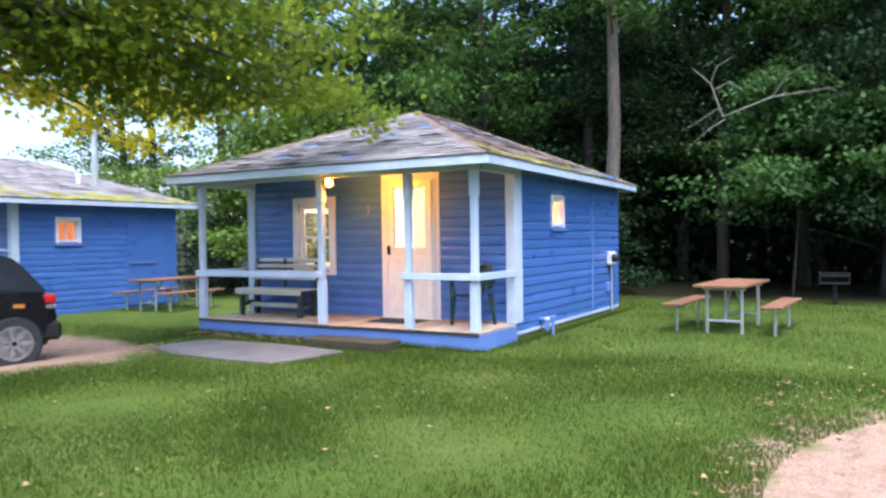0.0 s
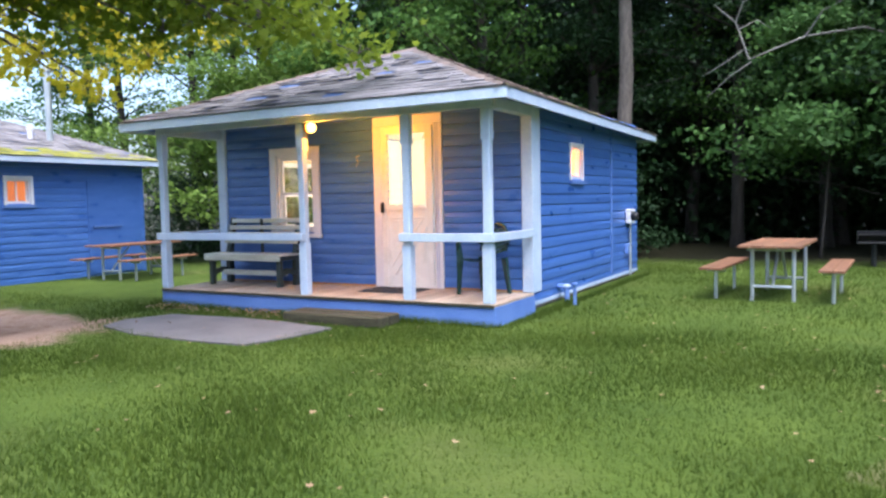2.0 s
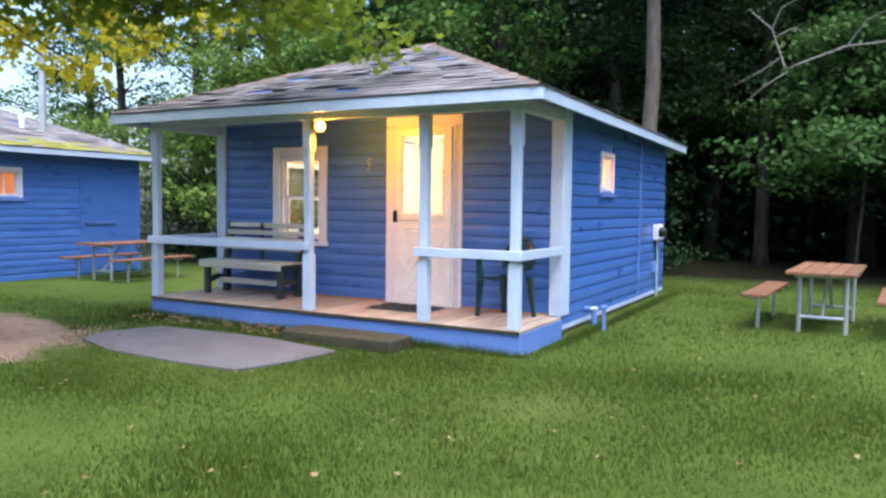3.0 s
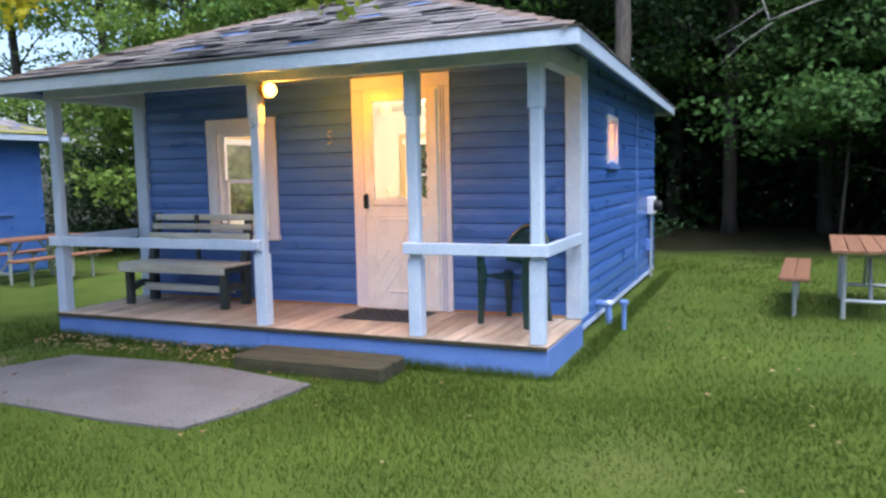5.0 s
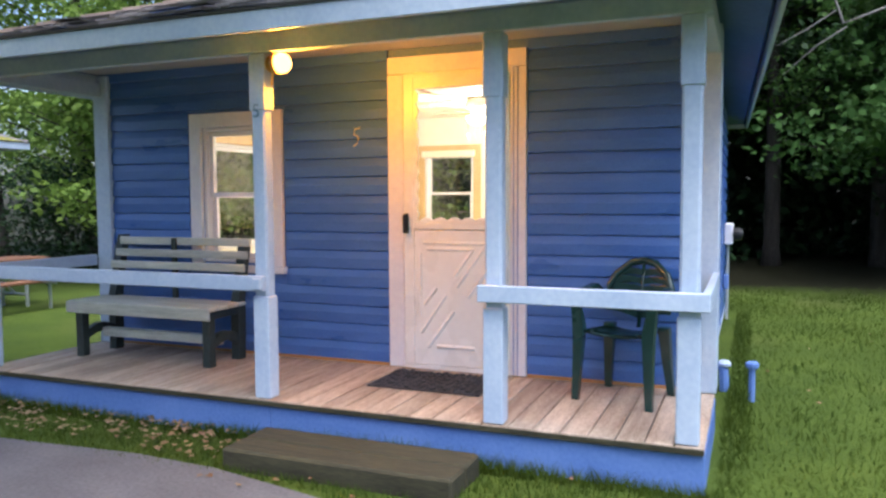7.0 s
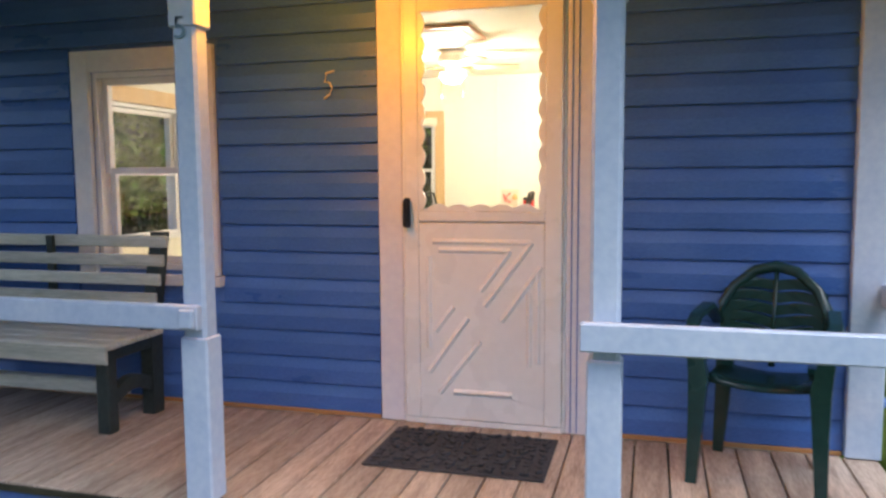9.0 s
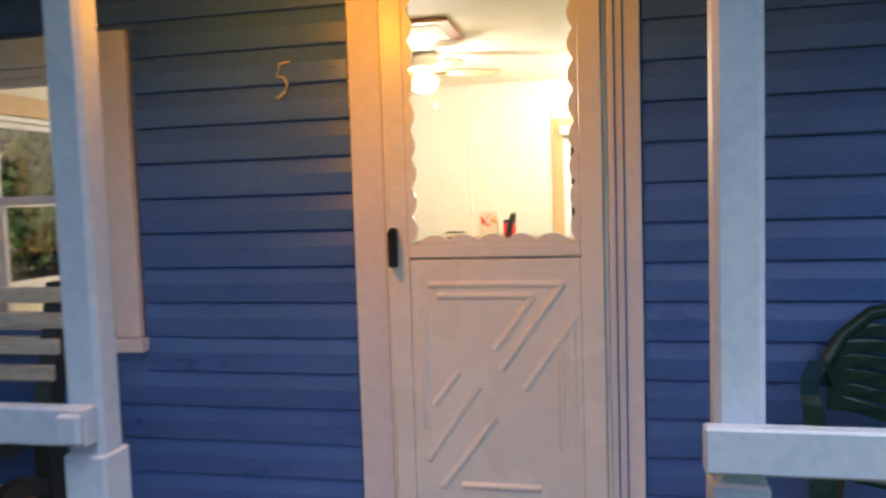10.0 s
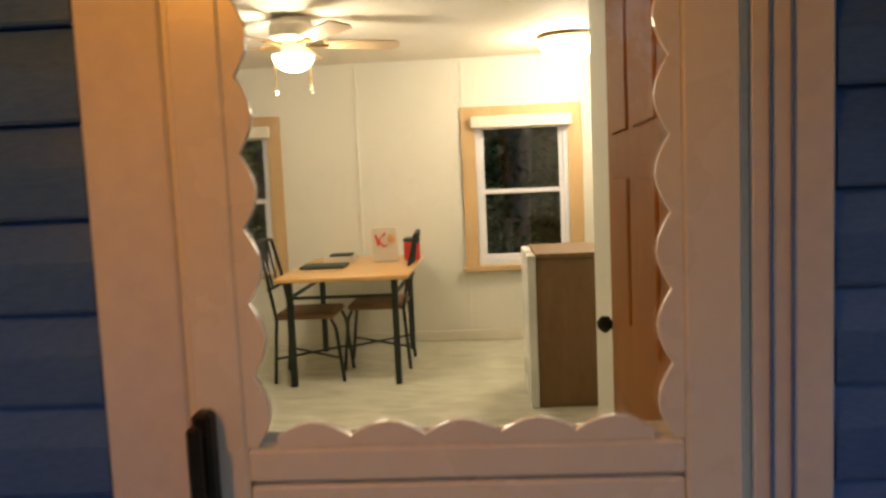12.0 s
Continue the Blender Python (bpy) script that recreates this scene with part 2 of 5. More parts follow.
def lathe(bm, outline, place, sides=20):
    """A body turned about an upright axis; outline: (radius, height) pairs."""
    rings = [[bm.verts.new((place[0] + r * math.cos(k * 2 * math.pi / sides), place[1] + r * math.sin(k * 2 * math.pi / sides), place[2] + h)) for k in range(sides)] for r, h in outline]
    for a, b in zip(rings, rings[1:]):
        for k in range(sides):
            bm.faces.new((a[k], a[(k + 1) % sides], b[(k + 1) % sides], b[k]))
    bm.faces.new(rings[0][::-1])
    bm.faces.new(rings[-1])
    bmesh.ops.recalc_face_normals(bm, faces=bm.faces)
    return bm


# ---- ground ----
def ground_height(x, y):
    s = min(1, max(0, (-8.6 - x) / 1.4))
    v = min(1, max(0.35, 1 - (y - 8.0) / 3.0))
    return -0.27 * s * s * (3 - 2 * s) * v


def ground_material():
    """Lawn with two bare patches of gravelly earth, their edges ragged."""
    m = bpy.data.materials.new("lawn_and_bare_earth")
    m.use_nodes = True
    t = m.node_tree
    b = t.nodes["Principled BSDF"]
    g = t.nodes.new("ShaderNodeNewGeometry")

    def noise_of(scale, detail=5):
        n = t.nodes.new("ShaderNodeTexNoise")
        n.inputs["Scale"].default_value, n.inputs["Detail"].default_value = scale, detail
        t.links.new(g.outputs["Position"], n.inputs["Vector"])
        return n.outputs[0]

    def mixed(fac, lo, hi):
        x = t.nodes.new("ShaderNodeMix")
        x.data_type = "RGBA"
        for value, socket in ((lo, x.inputs[6]), (hi, x.inputs[7])):
            if isinstance(value, tuple):
                socket.default_value = (*value, 1)
            else:
                t.links.new(value, socket)
        t.links.new(fac, x.inputs[0])
        return x.outputs[2]

    def ranged(v, a, z):
        r = t.nodes.new("ShaderNodeMapRange")
        r.inputs[1].default_value, r.inputs[2].default_value = a, z
        t.links.new(v, r.inputs[0])
        return r.outputs[0]

    def math_of(op, a, z):
        n = t.nodes.new("ShaderNodeMath")
        n.operation = op
        for value, socket in ((a, n.inputs[0]), (z, n.inputs[1])):
            if isinstance(value, (int, float)):
                socket.default_value = value
            else:
                t.links.new(value, socket)
        return n.outputs[0]

    def patch(cx, cy, rx, ry):
        mp = t.nodes.new("ShaderNodeMapping")
        mp.inputs["Location"].default_value = (-cx / rx, -cy / ry, 0)
        mp.inputs["Scale"].default_value = (1 / rx, 1 / ry, 0)
        t.links.new(g.outputs["Position"], mp.inputs["Vector"])
        ln = t.nodes.new("ShaderNodeVectorMath")
        ln.operation = "LENGTH"
        t.links.new(mp.outputs[0], ln.inputs[0])
        ragged = math_of("ADD", ln.outputs["Value"], math_of("MULTIPLY", math_of("SUBTRACT", noise_of(2.6, 6), 0.5), 0.35))
        return ranged(ragged, 1.06, 0.94)

    grass = mixed(ranged(noise_of(1.3), 0.35, 0.65), (0.027, 0.054, 0.008), (0.064, 0.098, 0.015))
    grass = mixed(ranged(noise_of(60), 0.3, 0.75), grass, (0.090, 0.130, 0.020))
    grass = mixed(ranged(noise_of(0.5), 0.55, 0.75), grass, (0.10, 0.12, 0.03))
    earth = mixed(ranged(noise_of(45, 8), 0.3, 0.7), (0.24, 0.15, 0.105), (0.42, 0.30, 0.23))
    earth = mixed(ranged(noise_of(5), 0.5, 0.75), earth, (0.24, 0.14, 0.09))
    where = math_of("MAXIMUM", patch(-11.4, 6.3, 3.6, 2.4), patch(3.8, 5.0, 4.2, 3.9))
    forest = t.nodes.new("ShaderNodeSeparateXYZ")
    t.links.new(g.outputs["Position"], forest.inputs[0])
    # wood floor, darkened in its colour by the shade under the trees
    wood_shade = ranged(math_of("ADD", forest.outputs[1], math_of("MULTIPLY", noise_of(0.6), 3.0)), 18.2, 20.2)
    grass = mixed(wood_shade, grass, (0.022, 0.022, 0.010))
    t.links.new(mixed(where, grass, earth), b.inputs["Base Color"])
    b.inputs["Roughness"].default_value = 0.95
    b.inputs["Specular IOR Level"].default_value = 0.15
    bp = t.nodes.new("ShaderNodeBump")
    bp.inputs["Strength"].default_value, bp.inputs["Distance"].default_value = 0.9, 0.03
    t.links.new(noise_of(35, 8), bp.inputs["Height"])
    t.links.new(bp.outputs[0], b.inputs["Normal"])
    return m


bm = bmesh.new()
xs = [-400, -120, -60, -35] + [-28 + 0.7 * i for i in range(55)] + [20, 40, 90, 400]
ys = [-400, -120, -50, -20] + [-10 + 0.8 * i for i in range(45)] + [35, 50, 100, 400]
grid = [[bm.verts.new((x, y, ground_height(x, y) + (0.03 * noise.noise((x * 0.6, y * 0.6, 0)) if x > -8 and y < 7.5 and y > -9 else 0))) for y in ys] for x in xs]
for i in range(len(xs) - 1):
    for j in range(len(ys) - 1):
        bm.faces.new((grid[i][j], grid[i + 1][j], grid[i + 1][j + 1], grid[i][j + 1]))
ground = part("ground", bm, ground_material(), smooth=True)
tagged(ground, "mown green lawn with bare gravelly earth drives", "ground", kind="structure")

# paved apron before the step
bm = bmesh.new()
apron_edge = [(-8.05, 8.2), (-7.0, 8.28), (-6.42, 8.25), (-5.55, 8.07), (-5.6, 7.5), (-5.76, 6.98), (-6.3, 6.95), (-7.34, 6.99), (-8.1, 7.25), (-8.26, 7.67)]
prism(bm, [(x, y, 0) for x, y in apron_edge], (0, 0, -0.06), (0, 0, 0.022))
tagged(part("pavement", bm, CONCRETE), "worn grey concrete apron sunk in the lawn", "pavement", kind="structure")


# ---- cabins ----
def cells(a0, a1, z0, z1, openings):
    """The solid rectangles left of a wall when its openings are cut out."""
    cuts = sorted({a0, a1, *[v for o in openings for v in o[:2] if a0 < v < a1]})
    for p, q in zip(cuts, cuts[1:]):
        mid, z = (p + q) / 2, z0
        for o in sorted((o for o in openings if o[0] < mid < o[1]), key=lambda o: o[2]):
            if o[2] > z:
                yield p, q, z, min(o[2], z1)
            z = max(z, o[3])
        if z < z1:
            yield p, q, z, z1


def oriented(axis, a0, a1, f0, f1, z0, z1):
    """Box limits for a wall that runs along x or y."""
    lo, hi = min(f0, f1), max(f0, f1)
    return (a0, a1, lo, hi, z0, z1) if axis == "x" else (lo, hi, a0, a1, z0, z1)


def make_wall(parent, name, axis, face, out, a0, a1, z0, z1, openings, skips, course=0.134, thick=0.12, lining=True):
    """Wall core, inner lining and lap siding boards; out is +1 or -1, the outward sense of its normal."""
    bm = bmesh.new()
    for p, q, lo, hi in cells(a0, a1, z0, z1, openings):
        box(bm, *oriented(axis, p, q, face, face - out * thick, lo, hi))
    wall = part(name, bm, BLUE_FLAT, parent)
    if lining:
        bm = bmesh.new()
        for p, q, lo, hi in cells(a0, a1, z0, z1, openings):
            box(bm, *oriented(axis, p, q, face - out * (thick + 0.003), face - out * (thick + 0.015), lo, hi))
        part("wall_lining", bm, INWALL, wall, "cream painted wall panel")
    z = z0
    while z < z1 - 0.01:
        top = min(z + course, z1)
        blocked = sorted((s[0], s[1]) for s in skips if s[2] < top - 0.01 and s[3] > z + 0.01)
        spans, at = [], a0
        for s0, s1 in blocked:
            if s0 > at + 0.02:
                spans.append((at, s0))
            at = max(at, s1)
        if at < a1 - 0.02:
            spans.append((at, a1))
        for p, q in spans:
            lift = random.uniform(-0.0015, 0.0025)
            h = top - z
            prof = [(0.002, 0), (0.021 + lift, 0.001), (0.024 + lift, 0.006), (0.022 + lift, h * 0.55), (0.012, h * 0.86), (0.007, h - 0.002), (0.002, h - 0.002)]
            bm = bmesh.new()
            if axis == "x":
                prism(bm, [(0, face + out * d, z + e) for d, e in prof], (p + 0.001, 0, 0), (q - 0.001, 0, 0))
            else:
                prism(bm, [(face + out * d, 0, z + e) for d, e in prof], (0, p + 0.001, 0), (0, q - 0.001, 0))
            part("siding_board", bm, BLUE, wall)
        z += course
    return wall


def sash_window(parent, axis, face, out, a0, a1, z0, z1, frame_mat=WHITE, casing_mat=WHITE, casing=0.11, sill=True, depth=0.12, mullion=False, inside=None):
    """A double-hung window with casing, sashes, panes and sill in an opening."""
    def b(p, q, d0, d1, lo, hi, bevel=0.003):
        return slab(*oriented(axis, p, q, face + out * d0, face + out * d1, lo, hi), bevel=bevel)
    win = part("window", b(a0 - casing, a0, 0.004, 0.036, z0 - 0.02, z1 + casing), casing_mat, parent)
    part("casing", b(a1, a1 + casing, 0.004, 0.036, z0 - 0.02, z1 + casing), casing_mat, win)
    part("head_casing", b(a0, a1, 0.004, 0.036, z1, z1 + casing), casing_mat, win)
    if sill:
        part("sill", b(a0 - casing - 0.02, a1 + casing + 0.02, 0.0, 0.065, z0 - 0.075, z0 - 0.022), casing_mat if sill is True else sill, win)
    for p, q, lo, hi in ((a0, a0 + 0.03, z0, z1), (a1 - 0.03, a1, z0, z1), (a0 + 0.03, a1 - 0.03, z1 - 0.03, z1), (a0 + 0.03, a1 - 0.03, z0, z0 + 0.03)):
        part("jamb", b(p, q, -depth, 0.002, lo, hi), frame_mat, win)
    u0, u1, w0, w1 = a0 + 0.03, a1 - 0.03, z0 + 0.03, z1 - 0.03
    mid = (w0 + w1) / 2
    if mullion:
        cuts = (((u0, (u0 + u1) / 2), (w0, w1), -0.05), (((u0 + u1) / 2, u1), (w0, w1), -0.05))
    else:
        cuts = (((u0, u1), (mid - 0.015, w1), -0.035), ((u0, u1), (w0, mid + 0.02), -0.07))
    for (p, q), (lo, hi), d in cuts:
        bm = bmesh.new()
        s = 0.018 if mullion else 0.035
        for r in ((p, p + s, lo, hi), (q - s, q, lo, hi), (p + s, q - s, hi - s, hi), (p + s, q - s, lo, lo + s)):
            box(bm, *oriented(axis, r[0], r[1], face + out * d, face + out * (d - 0.03), r[2], r[3]), bevel=0.003)
        part("sash", bm, frame_mat, win)
        pane = part("pane", slab(*oriented(axis, p + s, q - s, face + out * (d - 0.012), face + out * (d - 0.016), lo + s, hi - s)), GLASS, win, "clear glass pane")
        pane.visible_shadow = False
    if inside:
        part("curtain", b(a0 + 0.032, a1 - 0.032, -0.095, -0.088, z0 + 0.032, z1 - 0.032, 0), inside, win, "orange lamplit curtain")
    return win


def shingle_slope(parent, name, a, b, c, d, mats, limit=300, exposure=0.15, moss=0.0, joined=False):
    """Courses of shingle tabs on a roof slope with eave a-b and ridge d-c."""
    a, b, c, d = (Vector(v) for v in (a, b, c, d))
    run = ((d + c) / 2 - (a + b) / 2)
    along = (b - a).normalized()
    n = along.cross(run).normalized()
    if n.z < 0:
        n = -n
    bm = bmesh.new()
    lo, hi = [bm.verts.new(v - n * 0.07) for v in (a, b, c, d)], [bm.verts.new(v) for v in (a, b, c, d)]
    if (c - d).length < 0.01:
        bmesh.ops.remove_doubles(bm, verts=bm.verts, dist=0.001)
        bm.free()
        bm = bmesh.new()
        lo, hi = [bm.verts.new(v - n * 0.07) for v in (a, b, c)], [bm.verts.new(v) for v in (a, b, c)]
    k = len(lo)
    bm.faces.new(lo)
    bm.faces.new(hi)
    for i in range(k):
        bm.faces.new((lo[i], lo[(i + 1) % k], hi[(i + 1) % k], hi[i]))
    bmesh.ops.recalc_face_normals(bm, faces=bm.faces)
    deck = part(name, bm, SOFFIT, parent, "painted roof boards with eave")
    rows = int((run - along * run.dot(along)).length / exposure)
    made, rest = 0, bmesh.new()
    for r in range(rows):
        t0, t1 = r / rows, min(1, (r + 1.25) / rows)
        p0, q0, p1, q1 = a.lerp(d, t0), b.lerp(c, t0), a.lerp(d, t1), b.lerp(c, t1)
        length = (q0 - p0).length
        x = -random.uniform(0, 0.3)
        while x < length:
            w = random.uniform(0.26, 0.34)
            f0, f1 = max(0, x + 0.004) / length, min(length, x + w - 0.004) / length
            x += w
            if f1 - f0 < 0.02 or random.random() < 0.012:
                continue
            lift = 0.012 + random.random() ** 3 * 0.022
            slip = random.uniform(-0.02, 0.015)
            e0, e1 = p0.lerp(q0, f0), p0.lerp(q0, f1)
            w0, w1 = f0 * length, f1 * length
            u0 = max(w0, (p1 - p0).dot(along))
            u1 = min(w1, (q1 - p0).dot(along))
            if u1 - u0 < 0.01:
                continue
            back = (p1 - p0) - along * (p1 - p0).dot(along)
            g0, g1 = p0 + along * u0 + back, p0 + along * u1 + back
            down = -back.normalized() * slip
            target = rest if (joined or made >= limit) else bmesh.new()
            j0, j1 = lift * random.uniform(0.6, 1.3), lift * random.uniform(0.6, 1.3)
            vs = [target.verts.new(v) for v in (e0 + down + n * j0, e1 + down + n * j1, g1 + n * 0.004, g0 + n * 0.004, e0 + down + n * (j0 - 0.009), e1 + down + n * (j1 - 0.009))]
            fs = [target.faces.new([vs[i] for i in q]) for q in ((0, 1, 2, 3), (0, 4, 5, 1), (0, 3, 4), (1, 5, 2))]
            mossy = moss and random.random() < moss * max(0, 1 - r / 5.0)
            if mossy:
                for f in fs:
                    f.material_index = 1
            if target is not rest:
                part("shingle", target, mats, deck)
            made += 1
    if len(rest.verts):
        tagged(part("shingles", rest, mats, deck), kind="stuff")
    else:
        rest.free()
    return deck


def roof(parent, x0, x1, y0, y1, ze, zr, ridge0, ridge1, mats_front, mats_side, near, draw_in=0.0):
    """A hipped roof with fascia; draw_in: by how much the eave at x1 runs inwards to the back."""
    xm = (x0 + x1) / 2 - draw_in * 0.3
    r0, r1 = (xm, ridge0, zr), (xm, ridge1, zr)
    A, B, C, D = (x0, y0, ze), (x1, y0, ze), (x1 - draw_in, y1, ze), (x0, y1, ze)
    shingle_slope(parent, "roof_slope", A, B, r0, r0, mats_front, joined=not near)
    shingle_slope(parent, "roof_slope", B, C, r1, r0, mats_side, joined=not near, limit=280, moss=0.8)
    shingle_slope(parent, "roof_slope", C, D, r1, r1, mats_side, joined=True)
    shingle_slope(parent, "roof_slope", D, A, r0, r1, mats_side, joined=True)
    for a, b in ((A, r0), (B, r0), (C, r1), (D, r1), (r0, r1)):
        a, b = Vector(a), Vector(b)
        n = max(2, int((b - a).length / 0.28))
        for i in range(n):
            bm = bmesh.new()
            p, q = a.lerp(b, i / n), a.lerp(b, (i + 1.2) / n)
            side = (q - p).cross(Vector((0, 0, 1))).normalized() * 0.09
            up = Vector((0, 0, 0.03))
            vs = [bm.verts.new(v) for v in (p + side - up * 0.6, p + up * 1.1, p - side - up * 0.6, q - side - up * 0.9, q + up * 0.6, q + side - up * 0.9)]
            bm.faces.new((vs[0], vs[1], vs[4], vs[5]))
            bm.faces.new((vs[1], vs[2], vs[3], vs[4]))
            part("ridge_cap", bm, mats_side[0], parent)
    for args in ((x0 - 0.02, x1 + 0.02, y0 - 0.025, y0, ze - 0.115, ze - 0.006), (x0 - 0.02, x1 + 0.02, y1, y1 + 0.025, ze - 0.115, ze - 0.006),
                 (x0 - 0.025, x0, y0, y1, ze - 0.115, ze - 0.006), (x1, x1 + 0.025, y0, y1, ze - 0.115, ze - 0.006)):
        board = slab(*args, bevel=0.004)
        edge = slab(args[0] - 0.01, args[1] + 0.01, args[2] - 0.01, args[3] + 0.01, ze - 0.005, ze + 0.012)
        for bm in (board, edge):
            for v in bm.verts:
                if v.co.x > xm and v.co.y > (y0 + y1) / 2:
                    v.co.x -= draw_in
        part("fascia_board", board, PALE, parent, "pale painted fascia board")
        part("drip_edge", edge, TAR, parent, "black felt edge under the shingles")


WX0, WX1, WY0, WY1 = -8.86, -4.12, 9.95, 15.05      # outer faces of the walls
FLOOR, CEIL, TOPW = 0.33, 2.56, 2.60
cabin = thing("cabin", (-6.5, 12.2, 0), "small blue clapboard cabin with pale porch posts and hipped shingle roof", "cabin", "rental cabins")

door_hole, door_case = (-6.07, -5.32, 0.20, 2.29), (-6.21, -5.19, 0.2, 2.43)
win_hole, win_case = (-7.84, -7.20, 0.95, 2.00), (-7.97, -7.07, 0.84, 2.13)
make_wall(cabin, "wall_front", "x", WY0, -1, WX0, WX1, 0.26, TOPW - 0.02, [door_hole, win_hole], [door_case, win_case])
side_hole, side_case = (11.56, 12.02, 1.60, 2.04), (11.50, 12.08, 1.54, 2.10)
make_wall(cabin, "wall_side", "y", WX1, 1, WY0 + 0.12, WY1, 0.06, TOPW - 0.02, [side_hole], [side_case, (13.44, 13.52, 0.0, 3.0)])
west_hole = (10.95, 12.05, 0.95, 2.00)
make_wall(cabin, "wall_side", "y", WX0, -1, WY0 + 0.12, WY1, 0.06, TOPW - 0.02, [west_hole], [(10.8, 12.2, 0.84, 2.13)])
back_r, back_l = (-5.70, -4.98, 0.95, 2.07), (-8.07, -7.35, 0.95, 2.07)
make_wall(cabin, "wall_back", "x", WY1, 1, WX0 + 0.12, WX1 - 0.12, 0.06, TOPW - 0.02, [back_r, back_l], [(-5.8, -4.88, 0.85, 2.17), (-8.17, -7.25, 0.85, 2.17)])

sash_window(cabin, "x", WY0, -1, *win_hole)
sash_window(cabin, "y", WX1, 1, *side_hole, casing=0.05, sill=BLUE_FLAT, mullion=True, inside=leafy("orange_curtain_cloth", (0.72, 0.40, 0.20), (0.80, 0.50, 0.28), through_light=0.8))
sash_window(cabin, "y", WX0, -1, *west_hole)
for hole in (back_r, back_l):
    sash_window(cabin, "x", WY1, 1, *hole)

part("foundation_sill", slab(WX0 + 0.02, WX1 - 0.02, WY0 + 0.05, WY1 - 0.02, -0.05, 0.10, bevel=0.01), material("pale_sill_beam", (0.22, 0.18, 0.12), (0.36, 0.30, 0.22), 0.85), cabin, "weathered sill beam on the ground")
part("skirt_board", slab(WX1 + 0.004, WX1 + 0.03, WY0 + 0.14, WY1 - 0.05, 0.05, 0.10, bevel=0.003), PALE, cabin)
part("corner_board", slab(WX1 + 0.004, WX1 + 0.03, 13.45, 13.51, 0.1, TOPW - 0.05, bevel=0.003), BLUE_FLAT, cabin)
part("floor", slab(WX0 + 0.14, WX1 - 0.14, WY0 + 0.005, WY1 - 0.14, 0.20, FLOOR), VINYL, cabin, "cream vinyl floor")
part("ceiling", slab(WX0 + 0.14, WX1 - 0.14, WY0 + 0.14, WY1 - 0.14, CEIL, CEIL + 0.03), INCEIL, cabin)

# porch
DX0, DX1, DY0, DZ = -8.94, -4.00, 8.81, 0.24
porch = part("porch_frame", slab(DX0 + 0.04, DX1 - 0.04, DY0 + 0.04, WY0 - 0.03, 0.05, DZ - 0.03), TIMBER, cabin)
for a0, a1 in ((DX0, -6.47), (-6.467, DX1)):
    part("skirt_board", slab(a0, a1, DY0 + 0.012, DY0 + 0.038, -0.03, DZ - 0.033, bevel=0.004), BLUE_FLAT, porch, "blue painted skirt board")
for a0, a1 in ((DX0, DX0 + 0.026), (DX1 - 0.026, DX1)):
    part("skirt_board", slab(a0, a1, DY0 + 0.04, WY0 - 0.0, -0.03, DZ - 0.033, bevel=0.004), BLUE_FLAT, porch)
# dark strip added over the board ends for the shadow gap above the skirt
part("deck_edge", slab(DX0 + 0.004, DX1 - 0.004, DY0 - 0.013, DY0 - 0.005, DZ - 0.034, DZ - 0.005, bevel=0.002), TIMBER, porch, "dark mossy strip marking the shadow gap at the deck edge")
n_boards = 35
for i in range(n_boards):
    w = (DX1 - DX0) / n_boards
    j = random.uniform(-0.004, 0.004)
    part("deck_board", slab(DX0 + i * w + 0.004, DX0 + (i + 1) * w - 0.004, DY0 + j, WY0 - 0.03, DZ - 0.03, DZ + random.uniform(-0.002, 0.002), bevel=0.003), DECK, porch)
part("base_strip", slab(WX0 + 0.05, door_case[0] - 0.003, WY0 - 0.03, WY0 - 0.004, DZ + 0.003, DZ + 0.022), RAWWOOD, cabin)
part("base_strip", slab(door_case[1] + 0.003, WX1 - 0.02, WY0 - 0.03, WY0 - 0.004, DZ + 0.003, DZ + 0.022), RAWWOOD, cabin)

BEAM0, BEAM1 = 2.29, 2.40


def post(x0, x1, y0, y1, top, name="porch_post"):
    bm = bmesh.new()
    box(bm, x0, x1, y0, y1, DZ + 0.003, 0.86, bevel=0.006)
    s = 0.008
    box(bm, x0 + s, x1 - s, y0 + s, y1 - s, 0.85, 1.97, bevel=0.012)
    box(bm, x0, x1, y0, y1, 1.96, top, bevel=0.006)
    return part(name, bm, PALE, cabin, "pale painted square porch post")


for x in (-8.94, -6.575, -5.122, -4.14):
    post(x, x + 0.11, DY0 + 0.012, DY0 + 0.112, BEAM0 - 0.002)
for x0, x1, y1 in ((-4.135, -3.995, WY0 + 0.20), (-8.92, -8.765, WY0 + 0.13)):
    part("corner_board", slab(x0, x1, WY0 - 0.055, y1, DZ + 0.003, 2.46, bevel=0.005), PALE, cabin, "pale painted corner board")
part("porch_beam", slab(DX0 - 0.0, DX1 + 0.0, DY0 + 0.005, DY0 + 0.06, BEAM0, BEAM1, bevel=0.004), PALE, cabin)
part("porch_beam", slab(DX0, DX0 + 0.12, DY0 + 0.128, WY0 - 0.058, BEAM0, BEAM1, bevel=0.004), PALE, cabin)
part("porch_beam", slab(DX1 - 0.12, DX1, DY0 + 0.128, WY0 - 0.058, BEAM0, BEAM1, bevel=0.004), PALE, cabin)
for args in ((DX0 + 0.02, DX1 - 0.02, DY0 + 0.03, DY0 + 0.06, BEAM1 + 0.002, 2.50), (DX0 + 0.03, DX0 + 0.06, DY0 + 0.07, WY0 - 0.03, BEAM1 + 0.002, 2.47), (DX1 - 0.06, DX1 - 0.03, DY0 + 0.07, WY0 - 0.03, BEAM1 + 0.002, 2.47)):
    part("frieze_board", slab(*args), PALE, cabin)
